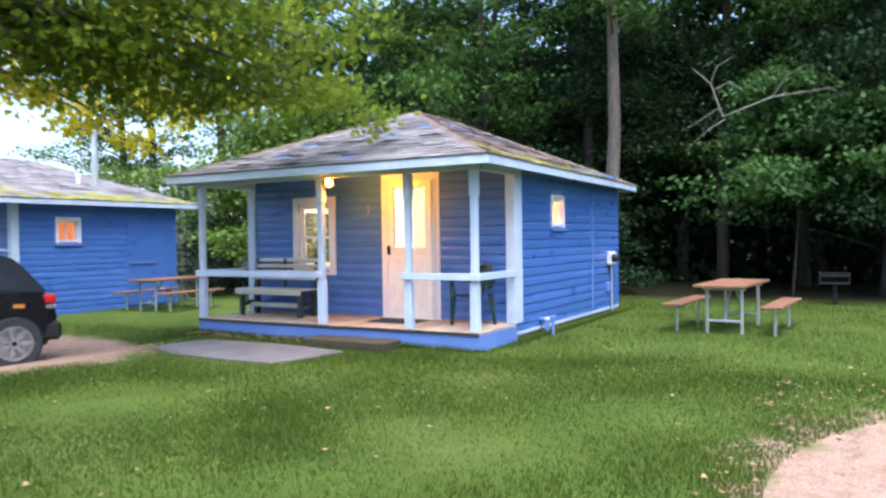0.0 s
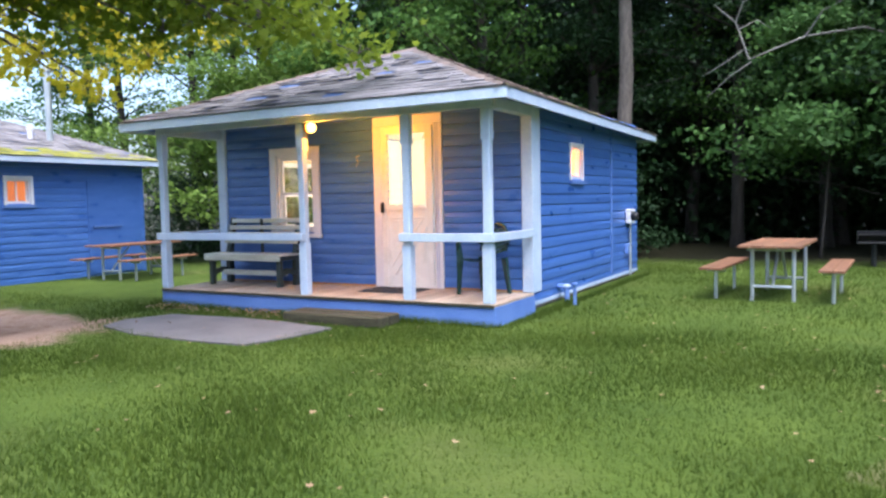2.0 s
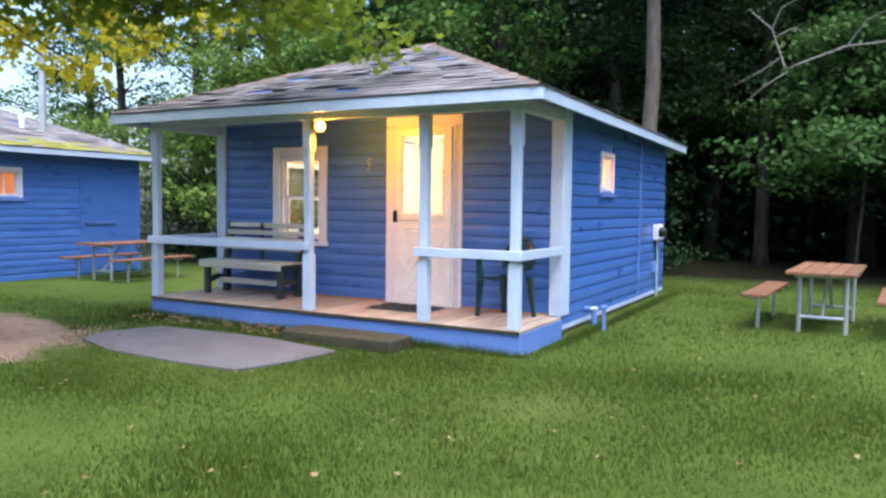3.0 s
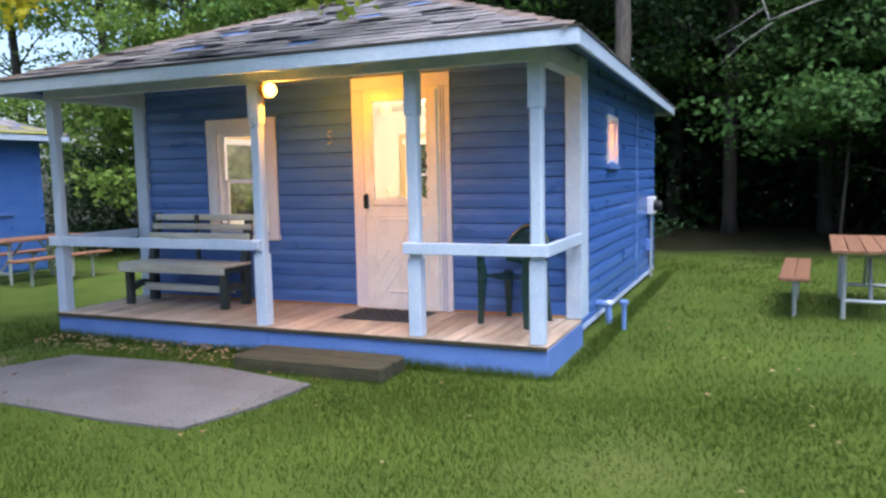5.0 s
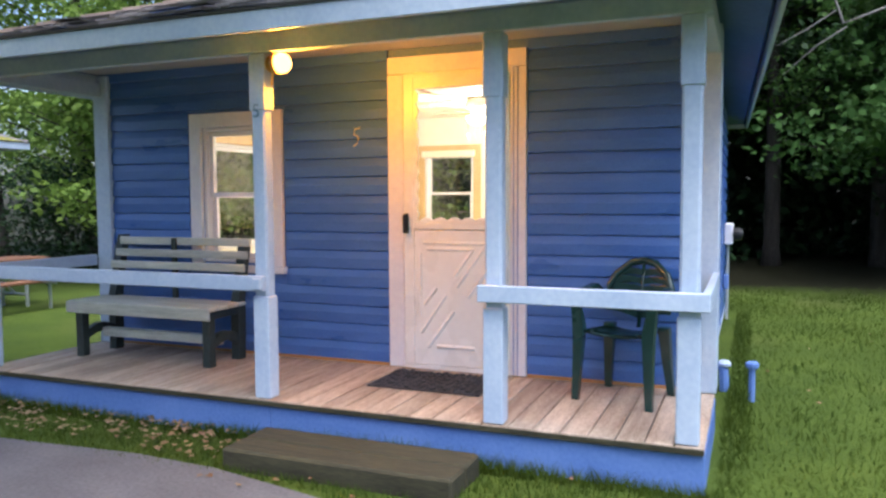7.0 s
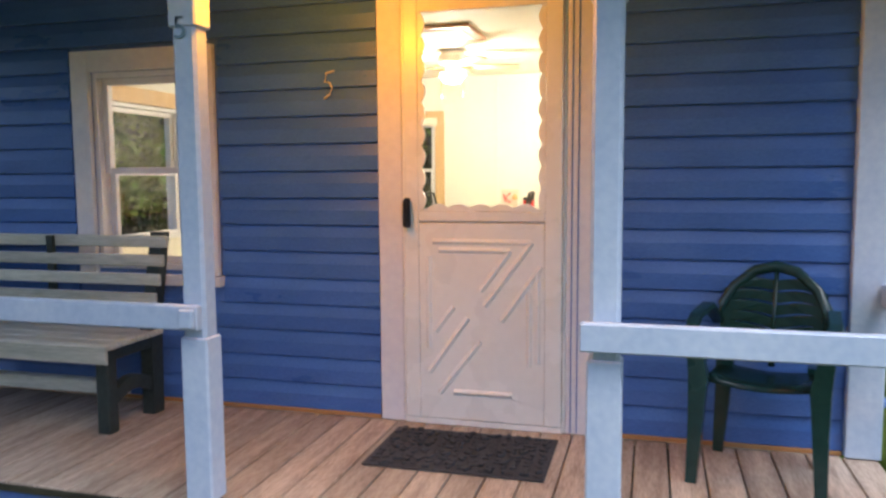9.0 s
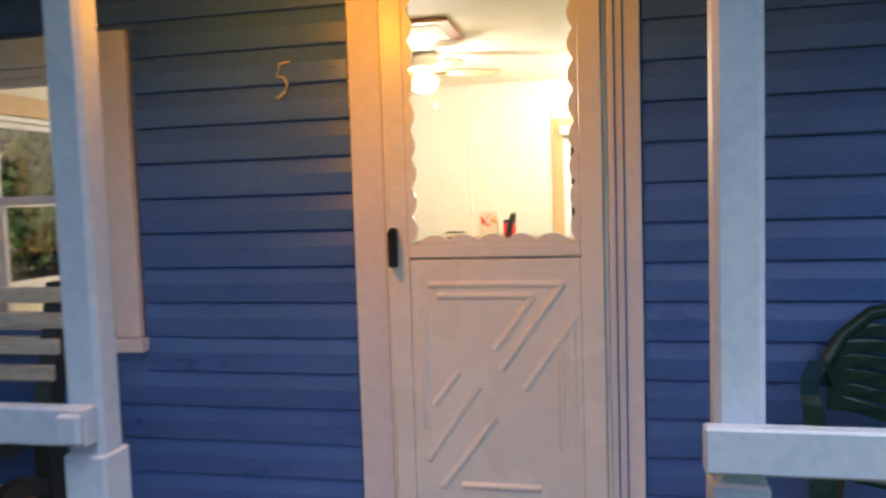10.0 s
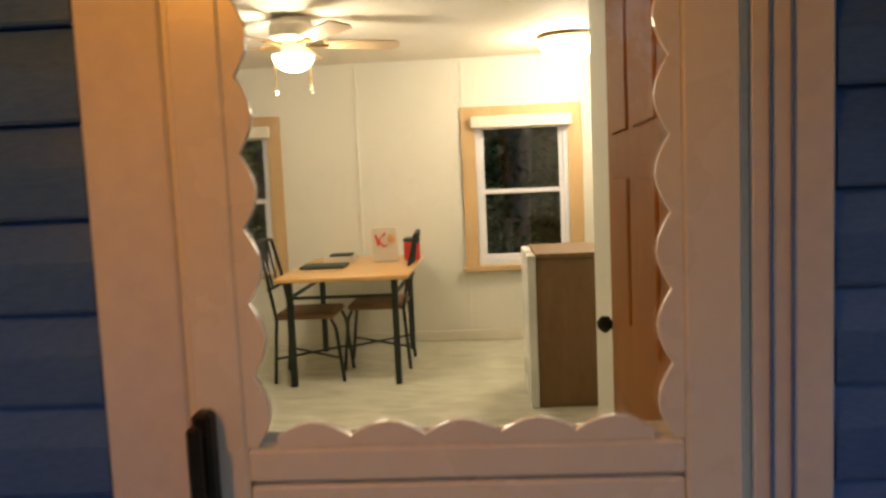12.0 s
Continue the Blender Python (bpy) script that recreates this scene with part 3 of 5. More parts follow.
part("porch_ceiling", slab(DX0 + 0.065, DX1 - 0.065, DY0 + 0.065, WY0 - 0.03, 2.475, 2.49), PORCHCEIL, cabin)

for x0, x1 in ((-8.96, -6.475), (-5.14, -3.985)):
    part("porch_rail", slab(x0, x1, DY0 - 0.032, DY0 + 0.009, 0.895, 0.985, bevel=0.005), PALE, cabin, "pale painted flat porch rail")
part("porch_rail", slab(-4.025, -3.985, DY0 + 0.012, WY0 - 0.058, 0.895, 0.985, bevel=0.005), PALE, cabin)
part("porch_rail", slab(-8.96, -8.92, DY0 + 0.012, WY0 - 0.058, 0.895, 0.985, bevel=0.005), PALE, cabin)
part("rail_block", slab(-6.535, -6.477, DY0 - 0.055, DY0 - 0.034, 0.905, 0.975, bevel=0.006), PALE, cabin)

roof(cabin, -9.16, -3.70, 8.46, 15.55, 2.43, 3.58, 11.45, 12.6, [SHINGLE, MOSS], [SHINGLE_B, MOSS], True, 0.20)

# storm door with scalloped glass border
sdoor = part("storm_door", slab(-6.068, -5.998, 9.895, 9.93, 0.275, 2.275, bevel=0.004), DOORWHITE, cabin, "cream white storm door, closed")
for args in ((-5.398, -5.322, 9.895, 9.93, 0.275, 2.275), (-5.997, -5.399, 9.895, 9.93, 2.19, 2.275), (-5.997, -5.399, 9.895, 9.93, 1.225, 1.272), (-5.997, -5.399, 9.899, 9.93, 0.275, 1.218)):
    part("door_panel", slab(*args, bevel=0.004), DOORWHITE, sdoor)
part("backing_strip", slab(-6.0, -5.395, 9.931, 9.937, 1.19, 1.285), DOORWHITE, sdoor)
pane = part("glass_pane", slab(-5.997, -5.399, 9.914, 9.918, 1.273, 2.189), GLASS, sdoor, "clear storm door glass")
pane.visible_shadow = False


def scallops(p, q, inward, n):
    """A flat strip from p to q whose inner edge bulges in n arcs."""
    p, q, inward = Vector(p), Vector(q), Vector(inward)
    pts = [p, q]
    for i in range(n * 6, -1, -1):
        f = i / (n * 6)
        bulge = 0.014 + 0.020 * abs(math.sin(f * n * math.pi))
        pts.append(p.lerp(q, f) + inward * bulge)
    return prism(bmesh.new(), pts, (0, -0.008, 0), (0, 0.004, 0))


part("scalloped_edge", scallops((-5.997, 9.905, 1.274), (-5.997, 9.905, 2.188), (1, 0, 0), 9), DOORWHITE, sdoor)
part("scalloped_edge", scallops((-5.399, 9.905, 1.274), (-5.399, 9.905, 2.188), (-1, 0, 0), 9), DOORWHITE, sdoor)
part("scalloped_edge", scallops((-5.955, 9.905, 1.274), (-5.441, 9.905, 1.274), (0, 0, 1), 5), DOORWHITE, sdoor)


def ridge_strip(x0, z0, x1, z1, w=0.014):
    a, b = Vector((x0, 9.899, z0)), Vector((x1, 9.899, z1))
    s = (b - a).cross(Vector((0, 1, 0))).normalized() * w
    d = Vector((0, -0.010, 0))
    bm = bmesh.new()
    prism(bm, [a + s, a + d + s * 0.25, a + d - s * 0.25, a - s], (0, 0, 0), b - a)
    return bm


for line in ((-5.93, 1.13, -5.46, 1.13), (-5.46, 1.13, -5.68, 0.83), (-5.415, 1.02, -5.60, 0.76), (-5.95, 1.06, -5.95, 0.62), (-5.76, 0.77, -5.95, 0.50),
             (-5.70, 0.66, -5.90, 0.40), (-5.83, 0.41, -5.55, 0.41), (-5.43, 1.00, -5.43, 0.57), (-5.90, 1.09, -5.56, 1.09), (-5.56, 1.09, -5.70, 0.90), (-5.47, 0.90, -5.47, 0.55), (-5.83, 0.82, -5.92, 0.70)):
    part("moulding", ridge_strip(*line), DOORWHITE, sdoor)
bm = slab(-6.062, -6.035, 9.862, 9.893, 1.195, 1.335, bevel=0.006)
box(bm, -6.056, -6.041, 9.835, 9.863, 1.20, 1.225, bevel=0.004)
box(bm, -6.058, -6.039, 9.832, 9.846, 1.20, 1.325, bevel=0.005)
part("handle", bm, BLACKIRON, sdoor, "black lever handle")
for args in ((-6.205, -6.085, 9.915, 9.949, 0.243, 2.30), (-5.305, -5.195, 9.915, 9.949, 0.243, 2.30), (-6.205, -5.195, 9.915, 9.949, 2.303, 2.42)):
    part("door_casing", slab(*args, bevel=0.004), WHITE, cabin, "white door casing")
for x in (-5.283, -5.255):
    part("casing_bead", slab(x, x + 0.005, 9.909, 9.914, 0.25, 2.30, bevel=0.002), BLUE_FLAT, cabin)
for args in ((-6.084, -6.071, 9.92, 10.08, 0.245, 2.30), (-5.319, -5.306, 9.92, 10.08, 0.245, 2.30), (-6.07, -5.32, 9.92, 10.08, 2.277, 2.302), (-6.07, -5.32, 9.90, 10.02, 0.245, 0.272)):
    part("door_jamb", slab(*args), DOORWHITE, cabin)

# house number on the wall and on a post
def numeral(text, size, m, mat, parent):
    cu = bpy.data.curves.new("numeral", "FONT")
    cu.body, cu.size, cu.extrude = text, size, 0.003
    ob = new("numeral", cu)
    me = bpy.data.meshes.new_from_object(ob)
    bpy.data.objects.remove(ob)
    me.materials.append(mat)
    ob = new("house_number", me)
    ob.parent = parent
    ob.matrix_parent_inverse = reach(parent).inverted()
    ob.matrix_basis = m
    ob["label"] = "thin house number five"
    return ob


bm = tube(bmesh.new(), [(-6.425, 9.918, 1.945), (-6.465, 9.918, 1.938), (-6.475, 9.918, 1.895), (-6.45, 9.918, 1.892), (-6.437, 9.918, 1.865), (-6.45, 9.918, 1.835), (-6.478, 9.918, 1.815)], 0.0055, 6)
part("house_number", bm, material("pale_number_paint", (0.62, 0.55, 0.42), (0.72, 0.64, 0.5), 0.5), cabin, "thin pale script numeral five")
numeral("5", 0.11, pose(-6.555, 8.825, 1.92, 90, 0, 0), material("grey_green_number", (0.16, 0.26, 0.34), (0.2, 0.3, 0.4), 0.6), cabin)

# step of two old timbers
step = thing("porch_step", (-5.77, 8.5, 0), "low porch step of two mossy old timbers", "step")
for y0, y1 in ((8.30, 8.50), (8.505, 8.71)):
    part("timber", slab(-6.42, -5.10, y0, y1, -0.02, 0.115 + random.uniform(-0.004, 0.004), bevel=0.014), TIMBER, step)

# ---- neighbouring cabin ----
cabin_b = thing("cabin", (-17.7, 11.5, -0.1), "plain blue board cabin with pale fascia and grey shingle roof", "cabin", "rental cabins")
NX0, NX1, NY0, NY1 = -20.4, -14.95, 9.45, 13.6
hole_b, case_b = (10.44, 10.92, 1.46, 1.94), (10.38, 10.98, 1.38, 2.0)
make_wall(cabin_b, "wall_side", "y", NX1, 1, NY0, NY1, -0.1, 2.36, [hole_b], [case_b], lining=False)
make_wall(cabin_b, "wall_front", "x", NY0, -1, NX0, NX1, -0.1, 2.36, [], [], lining=False)
make_wall(cabin_b, "wall_back", "x", NY1, 1, NX0, NX1, -0.1, 2.36, [], [], course=2.5, lining=False)
make_wall(cabin_b, "wall_side", "y", NX0, -1, NY0 + 0.12, NY1 - 0.12, -0.1, 2.36, [], [], course=2.5, lining=False)
ORANGE_CURTAIN = bpy.data.materials["orange_curtain_cloth"]
sash_window(cabin_b, "y", NX1, 1, *hole_b, casing=0.06, sill=BLUE_FLAT, mullion=True, inside=ORANGE_CURTAIN)
part("corner_board", slab(NX1 - 0.10, NX1 + 0.034, NY0 - 0.034, NY0 + 0.13, -0.05, 2.34, bevel=0.004), PALE, cabin_b)
part("porch_floor", slab(NX0, NX1, NY0 - 1.2, NY0 - 0.03, -0.1, 0.16), BLUE_FLAT, cabin_b)
for x in (NX0, NX0 + 2.6, NX1 - 1.2, NX1 - 0.1):
    part("porch_post", slab(x, x + 0.1, NY0 - 1.18, NY0 - 1.08, 0.163, 2.2, bevel=0.006), PALE, cabin_b)
roof(cabin_b, NX0 - 0.35, NX1 + 0.35, NY0 - 1.55, NY1 + 0.35, 2.37, 3.45, 10.6, 11.5, [SHINGLE_B, MOSS], [bpy.data.materials["grey_asphalt_shingle"], MOSS], False)
bm = lathe(bmesh.new(), [(0.075, -0.15), (0.065, 0.0), (0.065, 1.55), (0.09, 1.56), (0.09, 1.66), (0.02, 1.72)], (-15.85, 12.02, 2.70), 14)
part("flue_pipe", bm, GALV, cabin_b, "tall galvanised flue pipe", smooth=False)
bm = lathe(bmesh.new(), [(0.06, -0.15), (0.05, 0.0), (0.05, 0.30), (0.07, 0.31), (0.07, 0.36)], (-15.85, 11.58, 2.70), 12)
part("vent_pipe", bm, WHITE, cabin_b, "short white vent pipe")
hatch = part("access_panel", slab(NX1 + 0.026, NX1 + 0.045, 12.15, 13.50, -0.05, 1.95, bevel=0.004), BLUE, cabin_b, "smooth blue access panel")
part("pull_bar", slab(NX1 + 0.046, NX1 + 0.075, 12.25, 12.95, 0.93, 0.98, bevel=0.006), SOFFIT, hatch)
part("wall_tap", tube(bmesh.new(), [(NX1 + 0.02, 10.0, 0.1), (NX1 + 0.1, 10.0, 0.12), (NX1 + 0.14, 10.0, 0.02)], 0.03), WHITE, cabin_b)

# ---- fixtures on the cabin ----
LX, LY, LZ = -6.375, 8.875, 2.23
lamp = thing("porch_lamp", (LX - 0.08, LY, LZ), "lit amber globe lamp on the porch post", "lamp")
part("globe", lathe(bmesh.new(), [(0.02, 0.056), (0.042, 0.042), (0.056, 0.012), (0.056, -0.014), (0.042, -0.042), (0.02, -0.056), (0.006, -0.059)], (LX, LY, LZ), 20), LAMPGLOW, lamp, "glowing amber glass globe", smooth=True).visible_shadow = False
bm = lathe(bmesh.new(), [(0.045, -0.088), (0.048, -0.08), (0.03, -0.075), (0.03, -0.062), (0.06, -0.05), (0.064, -0.022), (0.058, -0.022), (0.054, -0.046)], (0, 0, 0), 18)
bmesh.ops.transform(bm, matrix=pose(LX, LY, LZ, 0, 90, 0), verts=bm.verts)
part("socket", bm, BRASS, lamp, "brass socket cup")
part("pull_chain", tube(bmesh.new(), [(LX - 0.05, LY - 0.02, LZ - 0.05), (LX - 0.055, LY - 0.022, LZ - 0.09), (LX - 0.058, LY - 0.022, LZ - 0.13)], 0.007, 6), BRASS, lamp)

meter = thing("electric_meter", (-4.08, 14.35, 0.97), "white electric meter box with dark glass dial", "meter")
part("meter_box", slab(-4.095, -4.00, 14.27, 14.55, 0.90, 1.14, bevel=0.012), WHITE, meter)
bm = lathe(bmesh.new(), [(0.075, 0), (0.075, 0.07), (0.06, 0.10), (0.02, 0.11)], (0, 0, 0), 16)
bmesh.ops.transform(bm, matrix=pose(-4.0, 14.33, 1.02, 0, 90, 0), verts=bm.verts)
part("dial", bm, BLACKIRON, meter)
part("conduit", tube(bmesh.new(), [(-4.06, 14.45, 0.9), (-4.06, 14.45, 0.02)], 0.02), GALV, meter)
part("lower_box", slab(-4.095, -4.04, 14.2, 14.34, 0.40, 0.56, bevel=0.008), BLUE_FLAT, meter)

spigot = thing("water_spigot", (-3.79, 10.75, 0), "blue painted standpipe with a bent tap", "spigot")
part("pipe", tube(bmesh.new(), [(-3.79, 10.75, -0.05), (-3.79, 10.75, 0.24)], 0.022), BLUE_FLAT, spigot)
part("cap", lathe(bmesh.new(), [(0.04, 0), (0.045, 0.015), (0.045, 0.035), (0.03, 0.045)], (-3.79, 10.75, 0.24), 12), BLUE_FLAT, spigot)
drain = thing("drain_pipe", (-3.975, 11.0, 0), "blue painted drain stub bent into the wall", "pipe")
part("pipe", tube(bmesh.new(), [(-4.11, 11.0, 0.2), (-4.04, 11.0, 0.2), (-3.985, 11.0, 0.16), (-3.975, 11.0, -0.05)], 0.035), BLUE_FLAT, drain)
part("cleanout", lathe(bmesh.new(), [(0.045, 0), (0.05, 0.02), (0.03, 0.04)], (-3.98, 11.0, 0.19), 12), PALE, drain)

# ---- porch furniture ----
bench = thing("garden_bench", (-8.0, 9.57, DZ), "dark framed garden bench with weathered grey slats", "bench")
for x0 in (-8.62, -7.42):
    bm = slab(x0, x0 + 0.07, 9.37, 9.44, DZ + 0.002, 0.63, bevel=0.006)
    part("leg", bm, BENCHDARK, bench)
    bm = bmesh.new()
    prism(bm, [(x0, 9.70, DZ + 0.002), (x0, 9.78, DZ + 0.002), (x0, 9.79, 0.70), (x0, 9.88, 1.16), (x0, 9.82, 1.16), (x0, 9.70, 0.66)], (0, 0, 0), (0.07, 0, 0))
    part("leg", bm, BENCHDARK, bench)
    part("arm_brace", slab(x0 + 0.004, x0 + 0.066, 9.36, 9.80, 0.585, 0.645, bevel=0.006), BENCHDARK, bench)
    bm = bmesh.new()
    arc = [(x0 + 0.01, 9.44 + 0.26 * i / 8, 0.37 + 0.04 * math.sin(math.pi * i / 8)) for i in range(9)]
    prism(bm, arc + [(p[0], p[1], p[2] + 0.07) for p in arc[::-1]], (0, 0, 0), (0.05, 0, 0))
    part("stretcher", bm, BENCHDARK, bench)
part("stretcher", slab(-8.55, -7.42, 9.56, 9.62, 0.37, 0.44, bevel=0.006), BENCHSLAT, bench)
for i in range(4):
    y = 9.35 + i * 0.105
    part("seat_slat", slab(-8.67, -7.32, y, y + 0.095, 0.648, 0.675 + random.uniform(-0.002, 0.002), bevel=0.006), BENCHSLAT, bench)
part("seat_slat", slab(-8.67, -7.32, 9.328, 9.347, 0.585, 0.672, bevel=0.005), BENCHSLAT, bench)
for i in range(4):
    z, y = 0.80 + i * 0.095, 9.712 + i * 0.0225
    part("back_slat", slab(-8.65 + 0.03 * i, -7.33 + 0.01 * i, y, y + 0.024, z, z + 0.06, bevel=0.005), BENCHSLAT, bench)
part("support", slab(-8.02, -7.98, 9.76, 9.785, 0.66, 1.14, m=None), BENCHDARK, bench)

chair = thing("plastic_chair", (-4.5, 9.64, DZ), "dark green moulded plastic armchair with slatted back", "chair")
CM = pose(-4.49, 9.63, DZ + 0.002, 0, 0, -15) @ Matrix.Diagonal((0.87, 0.84, 1, 1))


def local(bm):
    bmesh.ops.transform(bm, matrix=CM, verts=bm.verts)
    return bm


bm = bmesh.new()
gridv = [[bm.verts.new((-0.22 + 0.44 * i / 6, -0.24 + 0.44 * j / 6, 0.42 - 0.02 * math.sin(math.pi * i / 6) - 0.02 * j / 6 - (0.015 if j == 0 else 0))) for j in range(7)] for i in range(7)]
for i in range(6):
    for j in range(6):
        bm.faces.new((gridv[i][j], gridv[i + 1][j], gridv[i + 1][j + 1], gridv[i][j + 1]))
bmesh.ops.solidify(bm, geom=bm.faces[:], thickness=0.022)
part("seat", local(bm), GREENPLASTIC, chair, smooth=True)


def back_point(u, v):
    """Point of the curved back: u from -1 to 1 across, v from 0 to 1 up."""
    return Vector((0.25 * u * (1 - 0.06 * v), 0.20 + 0.10 * v - 0.07 * u * u, 0.40 + v * (0.41 - 0.13 * u * u)))


bm = bmesh.new()
rim = [back_point(-1, 0.62), back_point(-0.97, 0.85), back_point(-0.8, 0.97), back_point(-0.4, 1), back_point(0, 1), back_point(0.4, 1), back_point(0.8, 0.97), back_point(0.97, 0.85), back_point(1, 0.62)]
tube(bm, rim, [0.024] * 9, 8)
part("back_rim", local(bm), GREENPLASTIC, chair, smooth=True)
for side in (-1, 1):
    for k in range(6):
        v = 0.18 + 0.125 * k
        bm = bmesh.new()
        pts = [back_point(side * (0.03 + 0.94 * i / 6), min(0.98, v + 0.22 * (i / 6) ** 1.3)) for i in range(7)]
        prof = []
        for p in pts:
            prof.append(p + Vector((0, 0, -0.02)))
        top = [p + Vector((0, 0.004, 0.022)) for p in pts[::-1]]
        prism(bm, prof + top, (0, 0, 0), (0, 0.012, 0))
        part("back_slat", local(bm), GREENPLASTIC, chair)
bm = bmesh.new()
tube(bm, [back_point(0, 0.0), back_point(0, 0.5), back_point(0, 1)], [0.016, 0.010, 0.012], 8)
part("back_spine", local(bm), GREENPLASTIC, chair, smooth=True)
for s in (-1, 1):
    bm = bmesh.new()
    pts = [back_point(s, 0.62), Vector((s * 0.265, 0.05, 0.66)), Vector((s * 0.285, -0.12, 0.635)), Vector((s * 0.28, -0.23, 0.61)), Vector((s * 0.27, -0.25, 0.585))]
    lo, hi = [], []
    for p in pts:
        hi.append([bm.verts.new(p + Vector((a, 0, b))) for a, b in ((-0.028, -0.008), (0.028, -0.008), (0.026, 0.012), (-0.026, 0.012))])
    for a, b in zip(hi, hi[1:]):
        for k in range(4):
            bm.faces.new((a[k], a[(k + 1) % 4], b[(k + 1) % 4], b[k]))
    bm.faces.new(hi[0]), bm.faces.new(hi[-1])
    bmesh.ops.recalc_face_normals(bm, faces=bm.faces)
    part("arm", local(bm), GREENPLASTIC, chair, smooth=False)
    for front in (True, False):
        bm = bmesh.new()
        if front:
            path = [(s * 0.275, -0.23, 0.60, 0.028), (s * 0.245, -0.225, 0.42, 0.04), (s * 0.25, -0.235, 0.25, 0.032), (s * 0.262, -0.25, 0.0, 0.024)]
        else:
            path = [(s * 0.20, 0.18, 0.42, 0.04), (s * 0.215, 0.20, 0.22, 0.032), (s * 0.235, 0.235, 0.0, 0.024)]
        rings = [[bm.verts.new((x + dx * w, y + dy * w, z)) for dx, dy in ((-1, -1), (1, -1), (1, 0.4), (0.3, 1), (-1, 1))] for x, y, z, w in path]
        for a, b in zip(rings, rings[1:]):
            for k in range(5):
                bm.faces.new((a[k], a[(k + 1) % 5], b[(k + 1) % 5], b[k]))
        bm.faces.new(rings[0]), bm.faces.new(rings[-1])
        bmesh.ops.recalc_face_normals(bm, faces=bm.faces)
        part("leg", local(bm), GREENPLASTIC, chair)

mat_thing = thing("door_mat", (-5.7, 9.57, DZ), "dark rubber door mat with a raised leaf pattern", "mat")
part("mat_base", slab(-6.08, -5.32, 9.32, 9.80, DZ + 0.003, DZ + 0.012, bevel=0.003), RUBBER, mat_thing)
bm = bmesh.new()
for i in range(16):
    for j in range(10):
        k = random.uniform(0.012, 0.022)
        box(bm, -k, k, -k * 0.55, k * 0.55, DZ + 0.0125, DZ + random.uniform(0.018, 0.026), bevel=0.003, m=pose(-6.04 + i * 0.0455 + random.uniform(-0.01, 0.01), 9.35 + j * 0.046 + random.uniform(-0.01, 0.01), 0, 0, 0, random.uniform(0, 180)))
tagged(part("mat_pattern", bm, RUBBER, mat_thing), kind="stuff")

# ---- picnic furniture ----
def picnic_set(place, turn, group):
    table = thing("picnic_table", place, "brown plank picnic table on galvanised pipe legs", "table", group)
    M = pose(*place, 0, 0, turn)

    def put(name, bm, mat, parent):
        bmesh.ops.transform(bm, matrix=M, verts=bm.verts)
        return part(name, bm, mat, parent)
    table.rotation_euler = (0, 0, radians(turn))
    for i in range(5):
        put("plank", slab(-0.36 + i * 0.145, -0.36 + i * 0.145 + 0.138, -0.92, 0.92, 0.675, 0.712 + random.uniform(-0.003, 0.003), bevel=0.006), PICNICWOOD, table)
    for y in (-0.60, 0.60):
        for x in (-0.24, 0.24):
            put("leg", tube(bmesh.new(), [(x, y, 0.0), (x, y, 0.672)], 0.024), GALV, table)
        put("cross_bar", tube(bmesh.new(), [(-0.24, y, 0.18), (0.24, y, 0.18)], 0.022), GALV, table)
        put("cross_bar", tube(bmesh.new(), [(-0.30, y, 0.645), (0.30, y, 0.645)], 0.022), GALV, table)
        put("brace", tube(bmesh.new(), [(0, y, 0.19), (0, y * 0.25, 0.65)], 0.018), GALV, table)
    for x in (-0.68, 0.68):
        c = M @ Vector((x, 0, 0))
        seat = thing("picnic_bench", c, "brown plank picnic bench on pipe legs", "bench", group)
        seat.rotation_euler = (0, 0, radians(turn))
        for i in range(2):
            put("plank", slab(x - 0.14 + i * 0.142, x - 0.14 + i * 0.142 + 0.137, -0.92, 0.92, 0.395, 0.43, bevel=0.006), PICNICWOOD, seat)
        for y in (-0.60, 0.60):
            put("leg", tube(bmesh.new(), [(x, y, 0.0), (x, y, 0.393)], 0.022), GALV, seat)
            put("cross_bar", tube(bmesh.new(), [(x - 0.12, y, 0.37), (x + 0.12, y, 0.37)], 0.02), GALV, seat)


picnic_set((-1.58, 12.5, 0), -3, "picnic table with benches by the woods")
picnic_set((-13.75, 12.35, ground_height(-13.75, 12.35)), 2, "picnic table with benches by the neighbouring cabin")

GX, GY = -0.42, 17.3
grill = thing("pedestal_grill", (GX, GY, 0), "rusty black pedestal grill at the wood's edge", "grill")
part("post", tube(bmesh.new(), [(GX, GY, -0.05), (GX, GY, 0.42)], 0.045), BLACKIRON, grill)
bm = slab(GX - 0.27, GX + 0.27, GY - 0.2, GY + 0.2, 0.42, 0.45, bevel=0.005)
for args in ((GX - 0.27, GX + 0.27, GY + 0.18, GY + 0.2, 0.45, 0.64), (GX - 0.27, GX - 0.25, GY - 0.2, GY + 0.18, 0.45, 0.64), (GX + 0.25, GX + 0.27, GY - 0.2, GY + 0.18, 0.45, 0.64)):
    box(bm, *args)
part("firebox", bm, BLACKIRON, grill)
part("grate", slab(GX - 0.24, GX + 0.24, GY - 0.18, GY + 0.17, 0.57, 0.58), BLACKIRON, grill)

